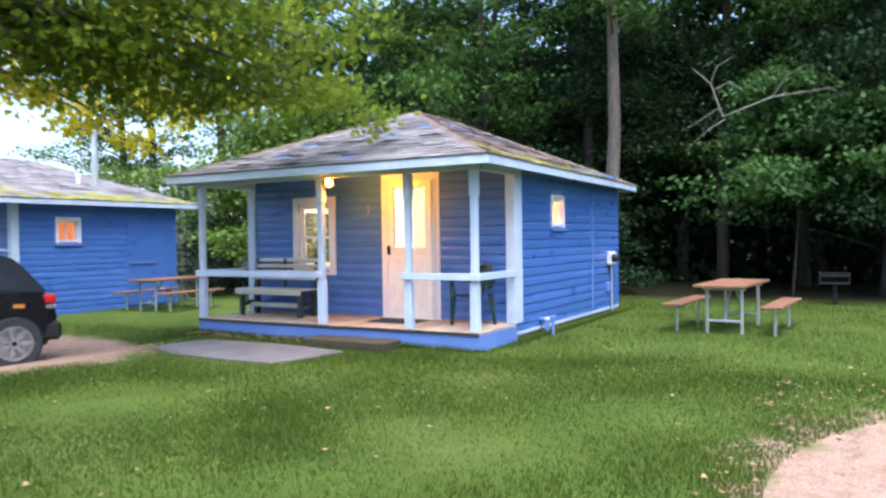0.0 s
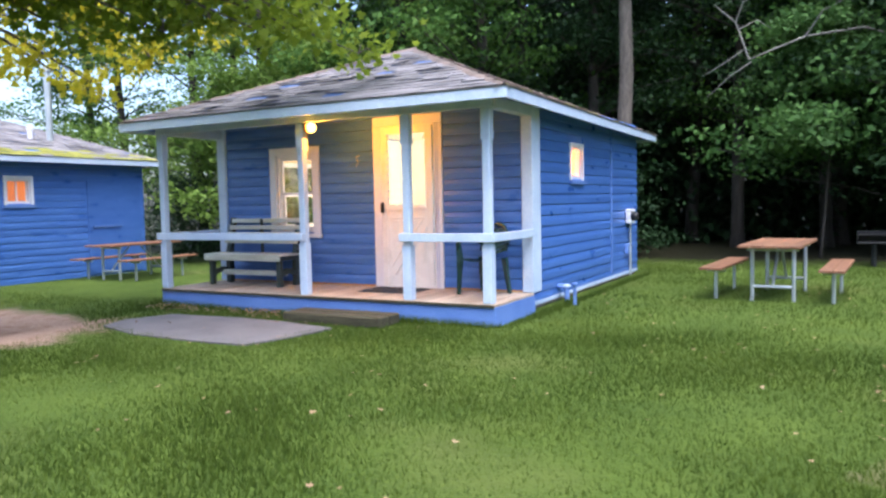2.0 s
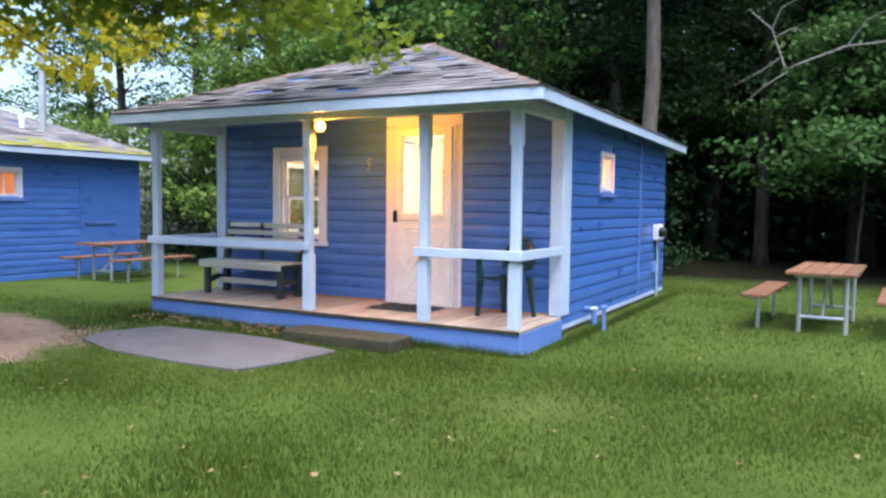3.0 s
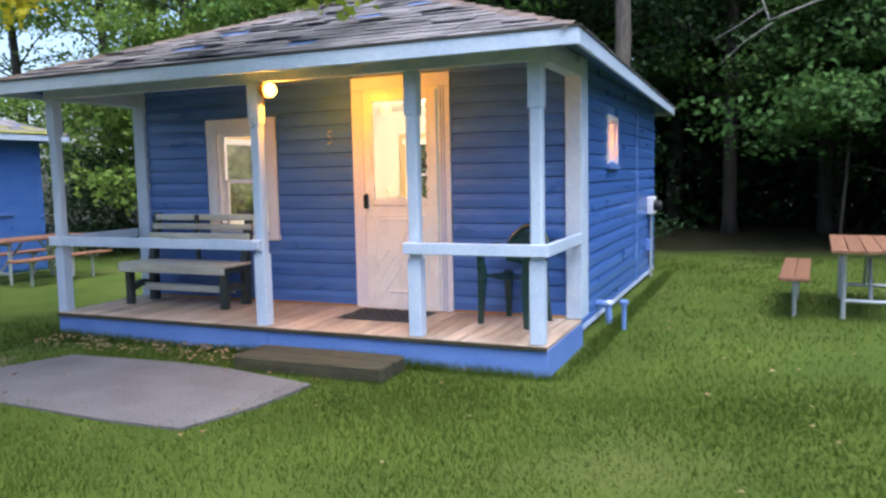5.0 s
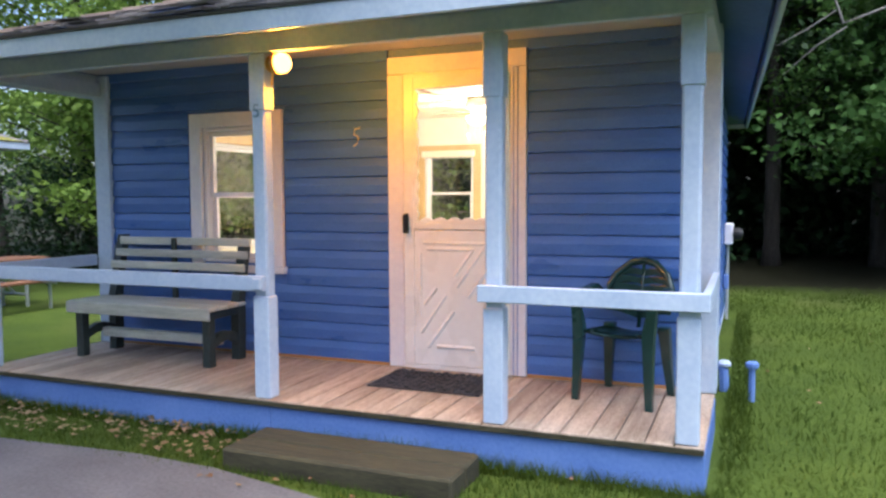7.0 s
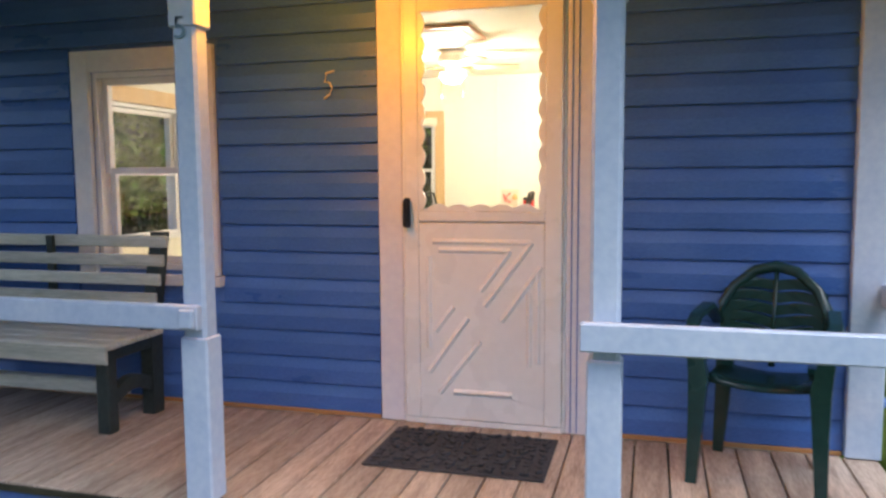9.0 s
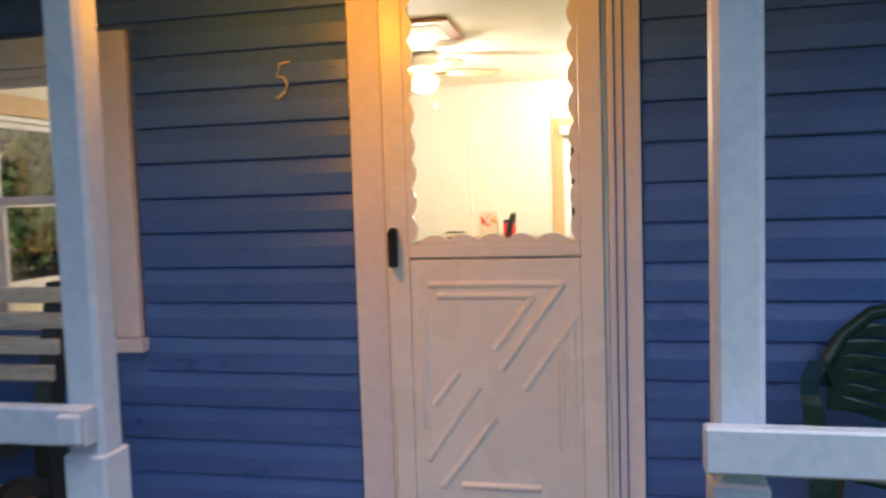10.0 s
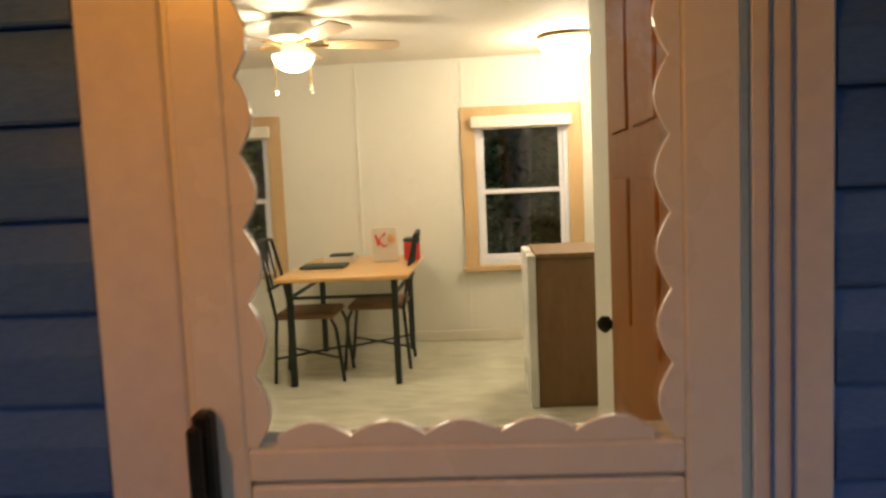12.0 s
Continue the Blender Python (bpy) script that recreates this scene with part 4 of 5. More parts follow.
# ---- parked car ----
def car():
    root = thing("parked_car", (-9.9, 5.0, -0.265), "black parked sport utility car with red tail lamps", "car")
    paint = material("black_car_paint", (0.006, 0.006, 0.008), (0.012, 0.012, 0.015), 0.25, bump=0, coat=0.0, spec=0.22)
    dark = material("tinted_car_glass", (0.008, 0.009, 0.010), (0.012, 0.013, 0.015), 0.12, bump=0, spec=0.25)
    lens = material("red_lamp_lens", (0.55, 0.01, 0.012), (0.65, 0.02, 0.02), 0.15, bump=0)
    rim_mat = material("alloy_wheel", (0.42, 0.43, 0.45), (0.55, 0.56, 0.58), 0.3, metal=0.9)
    amber = material("amber_reflector", (0.7, 0.22, 0.02), (0.8, 0.3, 0.03), 0.3, bump=0)
    M = pose(-9.99, 6.14, -0.265, 0, 0, 66)

    def put(name, bm, mat, parent, label="", smooth=False):
        bmesh.ops.transform(bm, matrix=M, verts=bm.verts)
        return part(name, bm, mat, parent, label, smooth)
    root.matrix_basis = M
    # the car lies along local x, its rear at +x; the rear axle is at x = 0 and the near side at y = 0
    side = [(0.80, 0.42), (0.86, 0.62), (0.80, 0.98), (0.66, 1.02), (-2.6, 1.00), (-3.45, 0.88), (-3.60, 0.55), (-3.50, 0.26), (0.70, 0.26)]
    bm = bmesh.new()
    layers = []
    for y, sx in ((0.10, 0.10), (0.22, 0.0), (1.58, 0.0), (1.70, 0.10)):
        layers.append([bm.verts.new((x - (sx if x > 0.5 else -sx if x < -3.3 else 0), -0.16 + y, z)) for x, z in side])
    for a, b in zip(layers, layers[1:]):
        for k in range(len(side)):
            bm.faces.new((a[k], a[(k + 1) % len(side)], b[(k + 1) % len(side)], b[k]))
    bm.faces.new(layers[0]), bm.faces.new(layers[-1])
    bmesh.ops.recalc_face_normals(bm, faces=bm.faces)
    bmesh.ops.bevel(bm, geom=bm.edges[:], offset=0.035, segments=2, affect="EDGES")
    body = put("body", bm, paint, root)
    cab = [(0.76, 1.00), (0.38, 1.47), (0.22, 1.55), (-1.45, 1.60), (-1.75, 1.54), (-2.55, 1.00)]
    bm = bmesh.new()
    lay = [[bm.verts.new((x, y + (0.12 * (z - 1.0) / 0.6 if y < 0.5 else -0.12 * (z - 1.0) / 0.6), z)) for x, z in cab] for y in (0.0, 1.48)]
    for k in range(len(cab)):
        bm.faces.new((lay[0][k], lay[0][(k + 1) % 6], lay[1][(k + 1) % 6], lay[1][k]))
    bm.faces.new(lay[0]), bm.faces.new(lay[1])
    bmesh.ops.recalc_face_normals(bm, faces=bm.faces)
    bmesh.ops.bevel(bm, geom=bm.edges[:], offset=0.04, segments=2, affect="EDGES")
    put("cabin_shell", bm, paint, root)
    for x0, x1, x2, x3 in ((0.40, 0.12, -0.28, -0.28), (-0.36, -0.36, -1.22, -1.22), (-1.30, -1.30, -1.62, -2.25)):
        bm = bmesh.new()
        pts = [(x0, 0.006, 1.08), (x1, 0.075, 1.46), (x2, 0.075, 1.47), (x3, 0.006, 1.08)]
        prism(bm, [Vector(p) for p in pts], (0, -0.012, 0), (0, 0.012, 0))
        put("side_window", bm, dark, root, "dark tinted side window")
    put("roof_rail", tube(bmesh.new(), [(0.3, 0.14, 1.60), (0.1, 0.14, 1.64), (-1.3, 0.14, 1.65), (-1.5, 0.14, 1.61)], 0.018), GALV, root)
    bm = slab(0.66, 0.83, -0.055, 0.16, 0.86, 1.0, bevel=0.03)
    put("tail_lamp", bm, lens, root, "red tail lamp")
    put("reversing_lamp", slab(0.66, 0.825, -0.052, 0.15, 0.80, 0.856, bevel=0.015), rim_mat, root, "clear lower lamp lens")
    put("side_marker", slab(0.30, 0.44, -0.066, -0.05, 0.83, 0.88, bevel=0.005), amber, root)
    put("rear_bumper", slab(0.55, 0.90, -0.05, 1.50, 0.36, 0.62, bevel=0.05), BLACKIRON, root)
    put("door_handle", slab(-0.30, -0.12, -0.085, -0.06, 0.92, 0.95, bevel=0.008), paint, root)
    for x in (0.30, -2.45):
        for y in (0.05, 1.42):
            bm = bmesh.new()
            lathe(bm, [(0.22, -0.11), (0.33, -0.115), (0.355, -0.08), (0.355, 0.08), (0.33, 0.115), (0.22, 0.11)], (0, 0, 0), 28)
            bmesh.ops.transform(bm, matrix=pose(x, y - 0.04, 0.357, 90, 0, 0), verts=bm.verts)
            wheel = put("wheel", bm, RUBBER, root, "black tyre")
            bm = bmesh.new()
            lathe(bm, [(0.225, 0.112), (0.225, 0.10), (0.19, 0.10), (0.06, 0.125), (0.03, 0.13)], (0, 0, 0), 28)
            bmesh.ops.transform(bm, matrix=pose(x, y - 0.04, 0.357, 90, 0, 0), verts=bm.verts)
            rim = put("rim", bm, BLACKIRON, wheel, "dark wheel well")
            bm = bmesh.new()
            lathe(bm, [(0.235, 0.118), (0.235, 0.128), (0.215, 0.128), (0.21, 0.118)], (0, 0, 0), 28)
            for k in range(7):
                a = k * 2 * math.pi / 7
                box(bm, 0.03, 0.22, -0.028, 0.028, 0.118, 0.138, m=pose(0, 0, 0, 0, 0, math.degrees(a)))
            bmesh.ops.transform(bm, matrix=pose(x, y - 0.04, 0.357, 90, 0, 0), verts=bm.verts)
            put("spokes", bm, rim_mat, wheel, "silver alloy spokes")
    return root


car()

# ---- inside the cabin ----
SWING = Matrix.Translation((-5.345, 10.09, 0)) @ pose(0, 0, 0, 0, 0, -2.2) @ Matrix.Translation((5.345, -10.09, 0))
inner = part("inner_door", slab(-5.365, -5.325, 10.09, 10.86, FLOOR + 0.01, 2.30, bevel=0.004, m=SWING), BROWNDOOR, cabin, "stained wooden door, standing open")
for z0, z1 in ((0.50, 1.10), (1.30, 1.62), (1.72, 2.14)):
    for y0, y1 in ((10.20, 10.43), (10.52, 10.75)):
        part("panel", slab(-5.371, -5.362, y0, y1, z0, z1, bevel=0.004, m=SWING), BROWNDOOR, inner)
part("knob", lathe(bmesh.new(), [(0.006, -0.02), (0.019, -0.008), (0.02, 0.008), (0.01, 0.02)], tuple(SWING @ Vector((-5.39, 10.80, 1.25))), 14), BLACKIRON, inner)
IB = WY1 - 0.136
for hx0, hx1, hz0, hz1 in (back_r, back_l):
    for args in ((hx0 - 0.11, hx0, hz0 - 0.02, hz1 + 0.11), (hx1, hx1 + 0.11, hz0 - 0.02, hz1 + 0.11), (hx0, hx1, hz1, hz1 + 0.11)):
        part("window_trim", slab(args[0], args[1], IB - 0.022, IB - 0.003, args[2], args[3], bevel=0.003), TANTRIM, cabin, "tan wooden window trim")
    part("window_stool", slab(hx0 - 0.13, hx1 + 0.13, IB - 0.06, IB - 0.003, hz0 - 0.06, hz0 - 0.022, bevel=0.004), TANTRIM, cabin)
    blind = thing("rolled_blind", ((hx0 + hx1) / 2, IB - 0.05, hz1 + 0.02), "cream rolled-up window blind in its box", "blind")
    part("headrail", slab(hx0 - 0.03, hx1 + 0.03, IB - 0.075, IB - 0.024, hz1 - 0.06, hz1 + 0.03, bevel=0.008), INCEIL, blind)
wy0, wy1, wz0, wz1 = west_hole
IW = WX0 + 0.136
for args in ((wy0 - 0.12, wy0, wz0 - 0.02, wz1 + 0.12), (wy1, wy1 + 0.14, wz0 - 0.02, wz1 + 0.12), (wy0, wy1, wz1, wz1 + 0.12)):
    part("window_trim", slab(IW + 0.003, IW + 0.025, args[0], args[1], args[2], args[3], bevel=0.003), TANTRIM, cabin)
for x in (-6.63, -5.79, -4.9, -7.3):
    part("wall_batten", slab(x - 0.012, x + 0.012, IB - 0.009, IB - 0.002, FLOOR + 0.1, CEIL - 0.02 if x > -7 else 0.85, bevel=0.002), INWALL, cabin)
for args in ((WX0 + 0.14, WX1 - 0.14, IB - 0.018, IB - 0.003, FLOOR + 0.002, FLOOR + 0.085),):
    part("baseboard", slab(*args, bevel=0.003), INCEIL, cabin)
part("ceiling_hatch", slab(-6.95, -6.25, 12.0, 12.6, CEIL - 0.03, CEIL - 0.002, bevel=0.006), material("red_brown_frame", (0.30, 0.12, 0.06), (0.4, 0.17, 0.08), 0.5), cabin, "red-brown framed ceiling hatch")
part("hatch_panel", slab(-6.87, -6.33, 12.08, 12.52, CEIL - 0.036, CEIL - 0.031), INCEIL, cabin)

counter = thing("kitchen_cabinet", (-4.9, 13.3, FLOOR), "brown base cabinet with a pale edge strip", "cabinet")
part("body", slab(-5.38, -4.30, 13.08, 13.65, FLOOR + 0.002, 1.17, bevel=0.004), CABWOOD, counter)
part("edge_strip", slab(-5.43, -5.383, 13.06, 13.66, FLOOR + 0.002, 1.19, bevel=0.004), DOORWHITE, counter)
part("top", slab(-5.383, -4.28, 13.05, 13.67, 1.172, 1.20, bevel=0.005), CABWOOD, counter)
tall = thing("tall_cupboard", (-4.5, 14.3, FLOOR), "tall pale cupboard beside the window", "cupboard")
part("body", slab(-4.72, -4.28, 13.72, 14.86, FLOOR + 0.002, 2.45, bevel=0.005), INWALL, tall)
part("door", slab(-4.742, -4.722, 13.75, 14.30, FLOOR + 0.08, 2.40, bevel=0.005), INWALL, tall)
part("door", slab(-4.742, -4.722, 14.31, 14.84, FLOOR + 0.08, 2.40, bevel=0.005), INWALL, tall)

TT = 1.05
table = thing("dining_table", (-6.56, 14.1, FLOOR), "honey wood dining table with black metal legs", "table")
part("tabletop", slab(-6.99, -6.14, 13.56, 14.80, TT - 0.03, TT, bevel=0.006), TABLEWOOD, table)
for x in (-6.92, -6.24):
    for y in (13.66, 14.66):
        part("leg", slab(x - 0.02, x + 0.02, y - 0.02, y + 0.02, FLOOR + 0.002, TT - 0.032, bevel=0.004), BLACKIRON, table)
for args in ((-6.90, -6.26, 13.65, 13.67, 0.90, 0.92), (-6.90, -6.26, 14.65, 14.67, 0.90, 0.92), (-6.93, -6.91, 13.68, 14.64, 0.90, 0.92), (-6.25, -6.23, 13.68, 14.64, 0.90, 0.92)):
    part("apron_bar", slab(*args), BLACKIRON, table)


def dining_chair(place, turn):
    root = thing("dining_chair", place, "black metal dining chair with a brown padded seat", "chair", "chairs at the dining table")
    M = pose(*place, 0, 0, turn)
    root.matrix_basis = M

    def put(name, bm, mat):
        bmesh.ops.transform(bm, matrix=M, verts=bm.verts)
        return part(name, bm, mat, root)
    put("seat", slab(-0.19, 0.19, -0.20, 0.20, 0.42, 0.465, bevel=0.018), SEATBROWN)
    for x in (-0.18, 0.18):
        put("leg", tube(bmesh.new(), [(x, -0.17, 0.42), (x, -0.20, 0.36), (x, -0.24, 0.0)], 0.012, 6), BLACKIRON)
        put("back_post", tube(bmesh.new(), [(x, 0.22, 0.0), (x, 0.19, 0.42), (x * 0.98, 0.24, 0.72), (x * 0.94, 0.29, 0.93)], 0.012, 6), BLACKIRON)
    put("top_bar", tube(bmesh.new(), [(-0.17, 0.29, 0.93), (0, 0.295, 0.945), (0.17, 0.29, 0.93)], 0.013, 6), BLACKIRON)
    put("cross_bar", tube(bmesh.new(), [(-0.175, 0.235, 0.62), (0.175, 0.235, 0.62)], 0.01, 6), BLACKIRON)
    for x in (-0.06, 0.06):
        put("spindle", tube(bmesh.new(), [(x, 0.235, 0.62), (x, 0.29, 0.935)], 0.008, 6), BLACKIRON)
    put("stretcher", tube(bmesh.new(), [(-0.18, -0.22, 0.16), (0.18, 0.20, 0.16)], 0.008, 6), BLACKIRON)
    put("stretcher", tube(bmesh.new(), [(0.18, -0.22, 0.165), (-0.18, 0.20, 0.165)], 0.008, 6), BLACKIRON)


dining_chair((-6.85, 13.93, FLOOR + 0.002), 90)
dining_chair((-6.42, 14.22, FLOOR + 0.002), -90)

BOXWHITE = material("white_carton", (0.60, 0.53, 0.42), (0.68, 0.60, 0.48), 0.5, bump=0.05)
REDINK = material("red_print", (0.55, 0.02, 0.02), (0.65, 0.04, 0.03), 0.5, bump=0)
carton = thing("cereal_carton", (-6.38, 14.35, TT), "white cereal carton with a red swirl on the table", "carton")
part("carton", slab(-6.47, -6.29, 14.33, 14.39, TT + 0.002, TT + 0.25, bevel=0.002), BOXWHITE, carton)
bm = bmesh.new()
tube(bm, [(-6.44, 14.327, TT + 0.20), (-6.42, 14.327, TT + 0.12)], 0.010, 6)
tube(bm, [(-6.37, 14.327, TT + 0.21), (-6.42, 14.327, TT + 0.16), (-6.38, 14.327, TT + 0.11), (-6.36, 14.327, TT + 0.13)], 0.009, 6)
part("printed_swirl", bm, REDINK, carton)
part("printed_patch", lathe(bmesh.new(), [(0.028, -0.03), (0.034, 0), (0.02, 0.03)], (-6.325, 14.345, TT + 0.17), 12), material("tan_print", (0.6, 0.3, 0.1), (0.7, 0.4, 0.15), 0.5), carton)
can = thing("food_tub", (-6.2, 14.42, TT), "red food tub with a dark lid on the table", "tub")
part("tub", lathe(bmesh.new(), [(0.055, 0.002), (0.06, 0.02), (0.06, 0.13), (0.05, 0.135)], (-6.19, 14.42, TT), 18), REDINK, can, smooth=False)
part("lid", lathe(bmesh.new(), [(0.062, 0.136), (0.062, 0.16), (0.05, 0.165)], (-6.19, 14.42, TT), 18), BENCHDARK, can, "dark lid")
book = thing("laptop", (-6.78, 14.1, TT), "closed dark laptop lying on the table", "laptop")
part("case", slab(-6.93, -6.62, 14.0, 14.22, TT + 0.002, TT + 0.022, bevel=0.005), BENCHDARK, book)
papers = thing("paper_pile", (-6.7, 14.45, TT), "pile of white papers on the table", "papers")
part("sheets", slab(-6.84, -6.62, 14.36, 14.56, TT + 0.002, TT + 0.045, bevel=0.002), BOXWHITE, papers)
part("top_folder", slab(-6.80, -6.64, 14.40, 14.54, TT + 0.046, TT + 0.06, bevel=0.002), BENCHDARK, papers)

fan = thing("ceiling_fan", (-6.68, 13.15, CEIL), "white five-bladed ceiling fan with a lit glass bowl", "fan")
FANWOOD = material("pale_fan_blade", (0.50, 0.36, 0.20), (0.60, 0.45, 0.27), 0.4)
part("motor", lathe(bmesh.new(), [(0.06, 0.0), (0.10, -0.005), (0.125, -0.05), (0.12, -0.11), (0.07, -0.14), (0.06, -0.19), (0.075, -0.20)], (-6.68, 13.15, CEIL - 0.002), 24), INCEIL, fan, smooth=False)
part("bowl", lathe(bmesh.new(), [(0.115, 0.0), (0.11, -0.03), (0.085, -0.065), (0.045, -0.085), (0.01, -0.09)], (-6.68, 13.15, CEIL - 0.21), 24), BOWLGLOW, fan, "glowing frosted bowl", smooth=True).visible_shadow = False
for k in range(5):
    a = 20 + 72 * k
    M5 = pose(-6.68, 13.15, CEIL - 0.15, 0, 0, a)
    bm = bmesh.new()
    prism(bm, [(0.17, -0.045, 0.01), (0.30, -0.06, 0.012), (0.58, -0.065, 0.012), (0.61, -0.03, 0.0), (0.61, 0.03, -0.006), (0.58, 0.06, -0.012), (0.30, 0.055, -0.012), (0.17, 0.04, -0.01)], (0, 0, 0), (0, 0, 0.008))
    bmesh.ops.transform(bm, matrix=M5, verts=bm.verts)
    blade = part("blade", bm, FANWOOD, fan, "pale wooden blade")
    part("blade_iron", slab(0.09, 0.20, -0.018, 0.018, -0.012, -0.002, m=M5), BRASS, blade)
for dx in (-0.10, 0.10):
    part("pull_chain", tube(bmesh.new(), [(-6.68 + dx, 13.13, CEIL - 0.20), (-6.68 + dx, 13.13, CEIL - 0.40)], 0.004, 6), BRASS, fan)
    part("pull_knob", lathe(bmesh.new(), [(0.004, 0.0), (0.012, -0.012), (0.004, -0.028)], (-6.68 + dx, 13.13, CEIL - 0.40), 10), INCEIL, fan)
dome = thing("ceiling_light", (-5.05, 14.15, CEIL), "lit frosted dome light on the ceiling", "lamp")
part("base_ring", lathe(bmesh.new(), [(0.19, 0), (0.20, -0.01), (0.19, -0.025)], (-5.05, 14.15, CEIL - 0.002), 24), BRASS, dome)
part("shade", lathe(bmesh.new(), [(0.185, -0.027), (0.19, -0.06), (0.16, -0.12), (0.09, -0.165), (0.01, -0.18)], (-5.05, 14.15, CEIL), 24), BOWLGLOW, dome, "glowing frosted shade", smooth=True).visible_shadow = False
part("partition_wall", slab(-5.14, -5.08, 10.09, 12.5, FLOOR + 0.002, CEIL - 0.002), INWALL, cabin, "cream partition wall")
part("partition_wall", slab(-5.076, -4.262, 12.44, 12.5, FLOOR + 0.002, CEIL - 0.002), INWALL, cabin)

# ---- trees ----
LEAF_OAK = [(0, -0.5), (0.22, -0.28), (0.32, 0.05), (0.2, 0.3), (0, 0.5), (-0.2, 0.3), (-0.32, 0.05), (-0.22, -0.28)]
LEAF_MAPLE = [(0, -0.45), (0.12, -0.25), (0.42, -0.3), (0.32, -0.05), (0.5, 0.15), (0.22, 0.15), (0.15, 0.3), (0, 0.55), (-0.15, 0.3), (-0.22, 0.15), (-0.5, 0.15), (-0.32, -0.05), (-0.42, -0.3), (-0.12, -0.25)]
LEAF_DIAMOND = [(0, -0.5), (0.3, 0), (0, 0.5), (-0.3, 0)]
rng = np.random.default_rng(7)


def leaf_mesh(name, centres, size, shape, level=0.55):
    """Flat leaves at the given centres, tilted at random, mostly lying."""
    n, k = len(centres), len(shape)
    normal = rng.normal(size=(n, 3)) * (1 - level)
    normal[:, 2] += level
    normal /= np.linalg.norm(normal, axis=1)[:, None]
    any_way = rng.normal(size=(n, 3))
    u = np.cross(normal, any_way)
    u /= np.linalg.norm(u, axis=1)[:, None]
    w = np.cross(normal, u)
    s = size * rng.uniform(0.6, 1.3, size=(n, 1, 1))
    sh = np.array(shape)
    fold = (np.abs(sh[:, 0]) * 0.35)[None, :, None] * normal[:, None, :]
    v = centres[:, None, :] + s * (sh[None, :, :1] * u[:, None, :] + sh[None, :, 1:] * w[:, None, :] + fold)
    me = bpy.data.meshes.new(name)
    me.vertices.add(n * k)
    me.vertices.foreach_set("co", v.reshape(-1).astype(np.float32))
    me.loops.add(n * k)
    me.loops.foreach_set("vertex_index", np.arange(n * k, dtype=np.int32))
    me.polygons.add(n)
    me.polygons.foreach_set("loop_start", np.arange(0, n * k, k, dtype=np.int32))
    me.update(calc_edges=True)
    return me


def cluster(places, spread, each, flat=0.6):
    p = np.repeat(np.array(places, dtype=float), each, axis=0)
    d = rng.normal(size=p.shape) * spread
    d[:, 2] *= flat
    return p + d


GREEN_MID = leafy("mid_green_leaves", (0.030, 0.078, 0.016), (0.10, 0.19, 0.040))
# near-black green: the gloom under the canopy is put into this leaf colour
GREEN_SHADE = leafy("shaded_green_leaves", (0.009, 0.025, 0.010), (0.032, 0.066, 0.024), through_light=0.2)
GREEN_LIGHT = leafy("light_green_leaves", (0.075, 0.145, 0.025), (0.21, 0.30, 0.06))
GREEN_SPRAY = leafy("spray_green_leaves", (0.032, 0.080, 0.020), (0.095, 0.18, 0.048), through_light=0.3)
MAPLE_GREEN = leafy("maple_green_leaves", (0.10, 0.165, 0.015), (0.31, 0.385, 0.04), through_light=0.6)
MAPLE_YELLOW = leafy("maple_yellow_leaves", (0.36, 0.36, 0.025), (0.70, 0.60, 0.04), through_light=0.6)


def forest_tree(height, crown_low, radius, leaves, clumps, leaf_size, mat, seed, droop=0.0, trunk_r=0.16, bark=SHADE_BARK, label="tall leafy forest tree with trunk coloured as in shade"):
    """A trunk with limbs, a crown of leaf sprays along them."""
    r = random.Random(seed)
    root = thing("tree", (0, 0, 0), label, "tree", "trees of the wood")
    bm = bmesh.new()
    lean = (r.uniform(-0.05, 0.05), r.uniform(-0.05, 0.05))
    pts = [(lean[0] * h + 0.08 * math.sin(h * 0.7 + seed), lean[1] * h + 0.08 * math.cos(h * 0.6), h) for h in (-0.2, 0.4, height * 0.25, height * 0.5, height * 0.75, height)]
    tube(bm, pts, [trunk_r * 1.5, trunk_r * 1.05, trunk_r * 0.9, trunk_r * 0.65, trunk_r * 0.4, trunk_r * 0.1], 9)
    places = []
    for c in range(clumps):
        f = r.random()
        h = crown_low + (height - crown_low) * f
        a = r.uniform(0, 2 * math.pi)
        reach_out = radius * (0.35 + 0.65 * r.random()) * (1.15 - 0.75 * f)
        base = Vector((lean[0] * h, lean[1] * h, h - reach_out * 0.25))
        tip = Vector((lean[0] * h + reach_out * math.cos(a), lean[1] * h + reach_out * math.sin(a), h + reach_out * (0.12 - droop)))
        tube(bm, [base, base.lerp(tip, 0.5) + Vector((0, 0, 0.12)), tip], [trunk_r * 0.22, trunk_r * 0.13, 0.012], 5)
        for t in (0.45, 0.7, 0.9, 1.05):
            places.append(base.lerp(tip, t) + Vector((r.uniform(-0.3, 0.3), r.uniform(-0.3, 0.3), r.uniform(-0.1, 0.25))))
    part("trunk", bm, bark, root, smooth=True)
    per = max(1, leaves // len(places))
    me = leaf_mesh("crown", cluster([tuple(p) for p in places], 0.40, per, 0.28), leaf_size, LEAF_DIAMOND)
    me.materials.append(mat)
    ob = new("crown", me)
    ob.parent = root
    return root


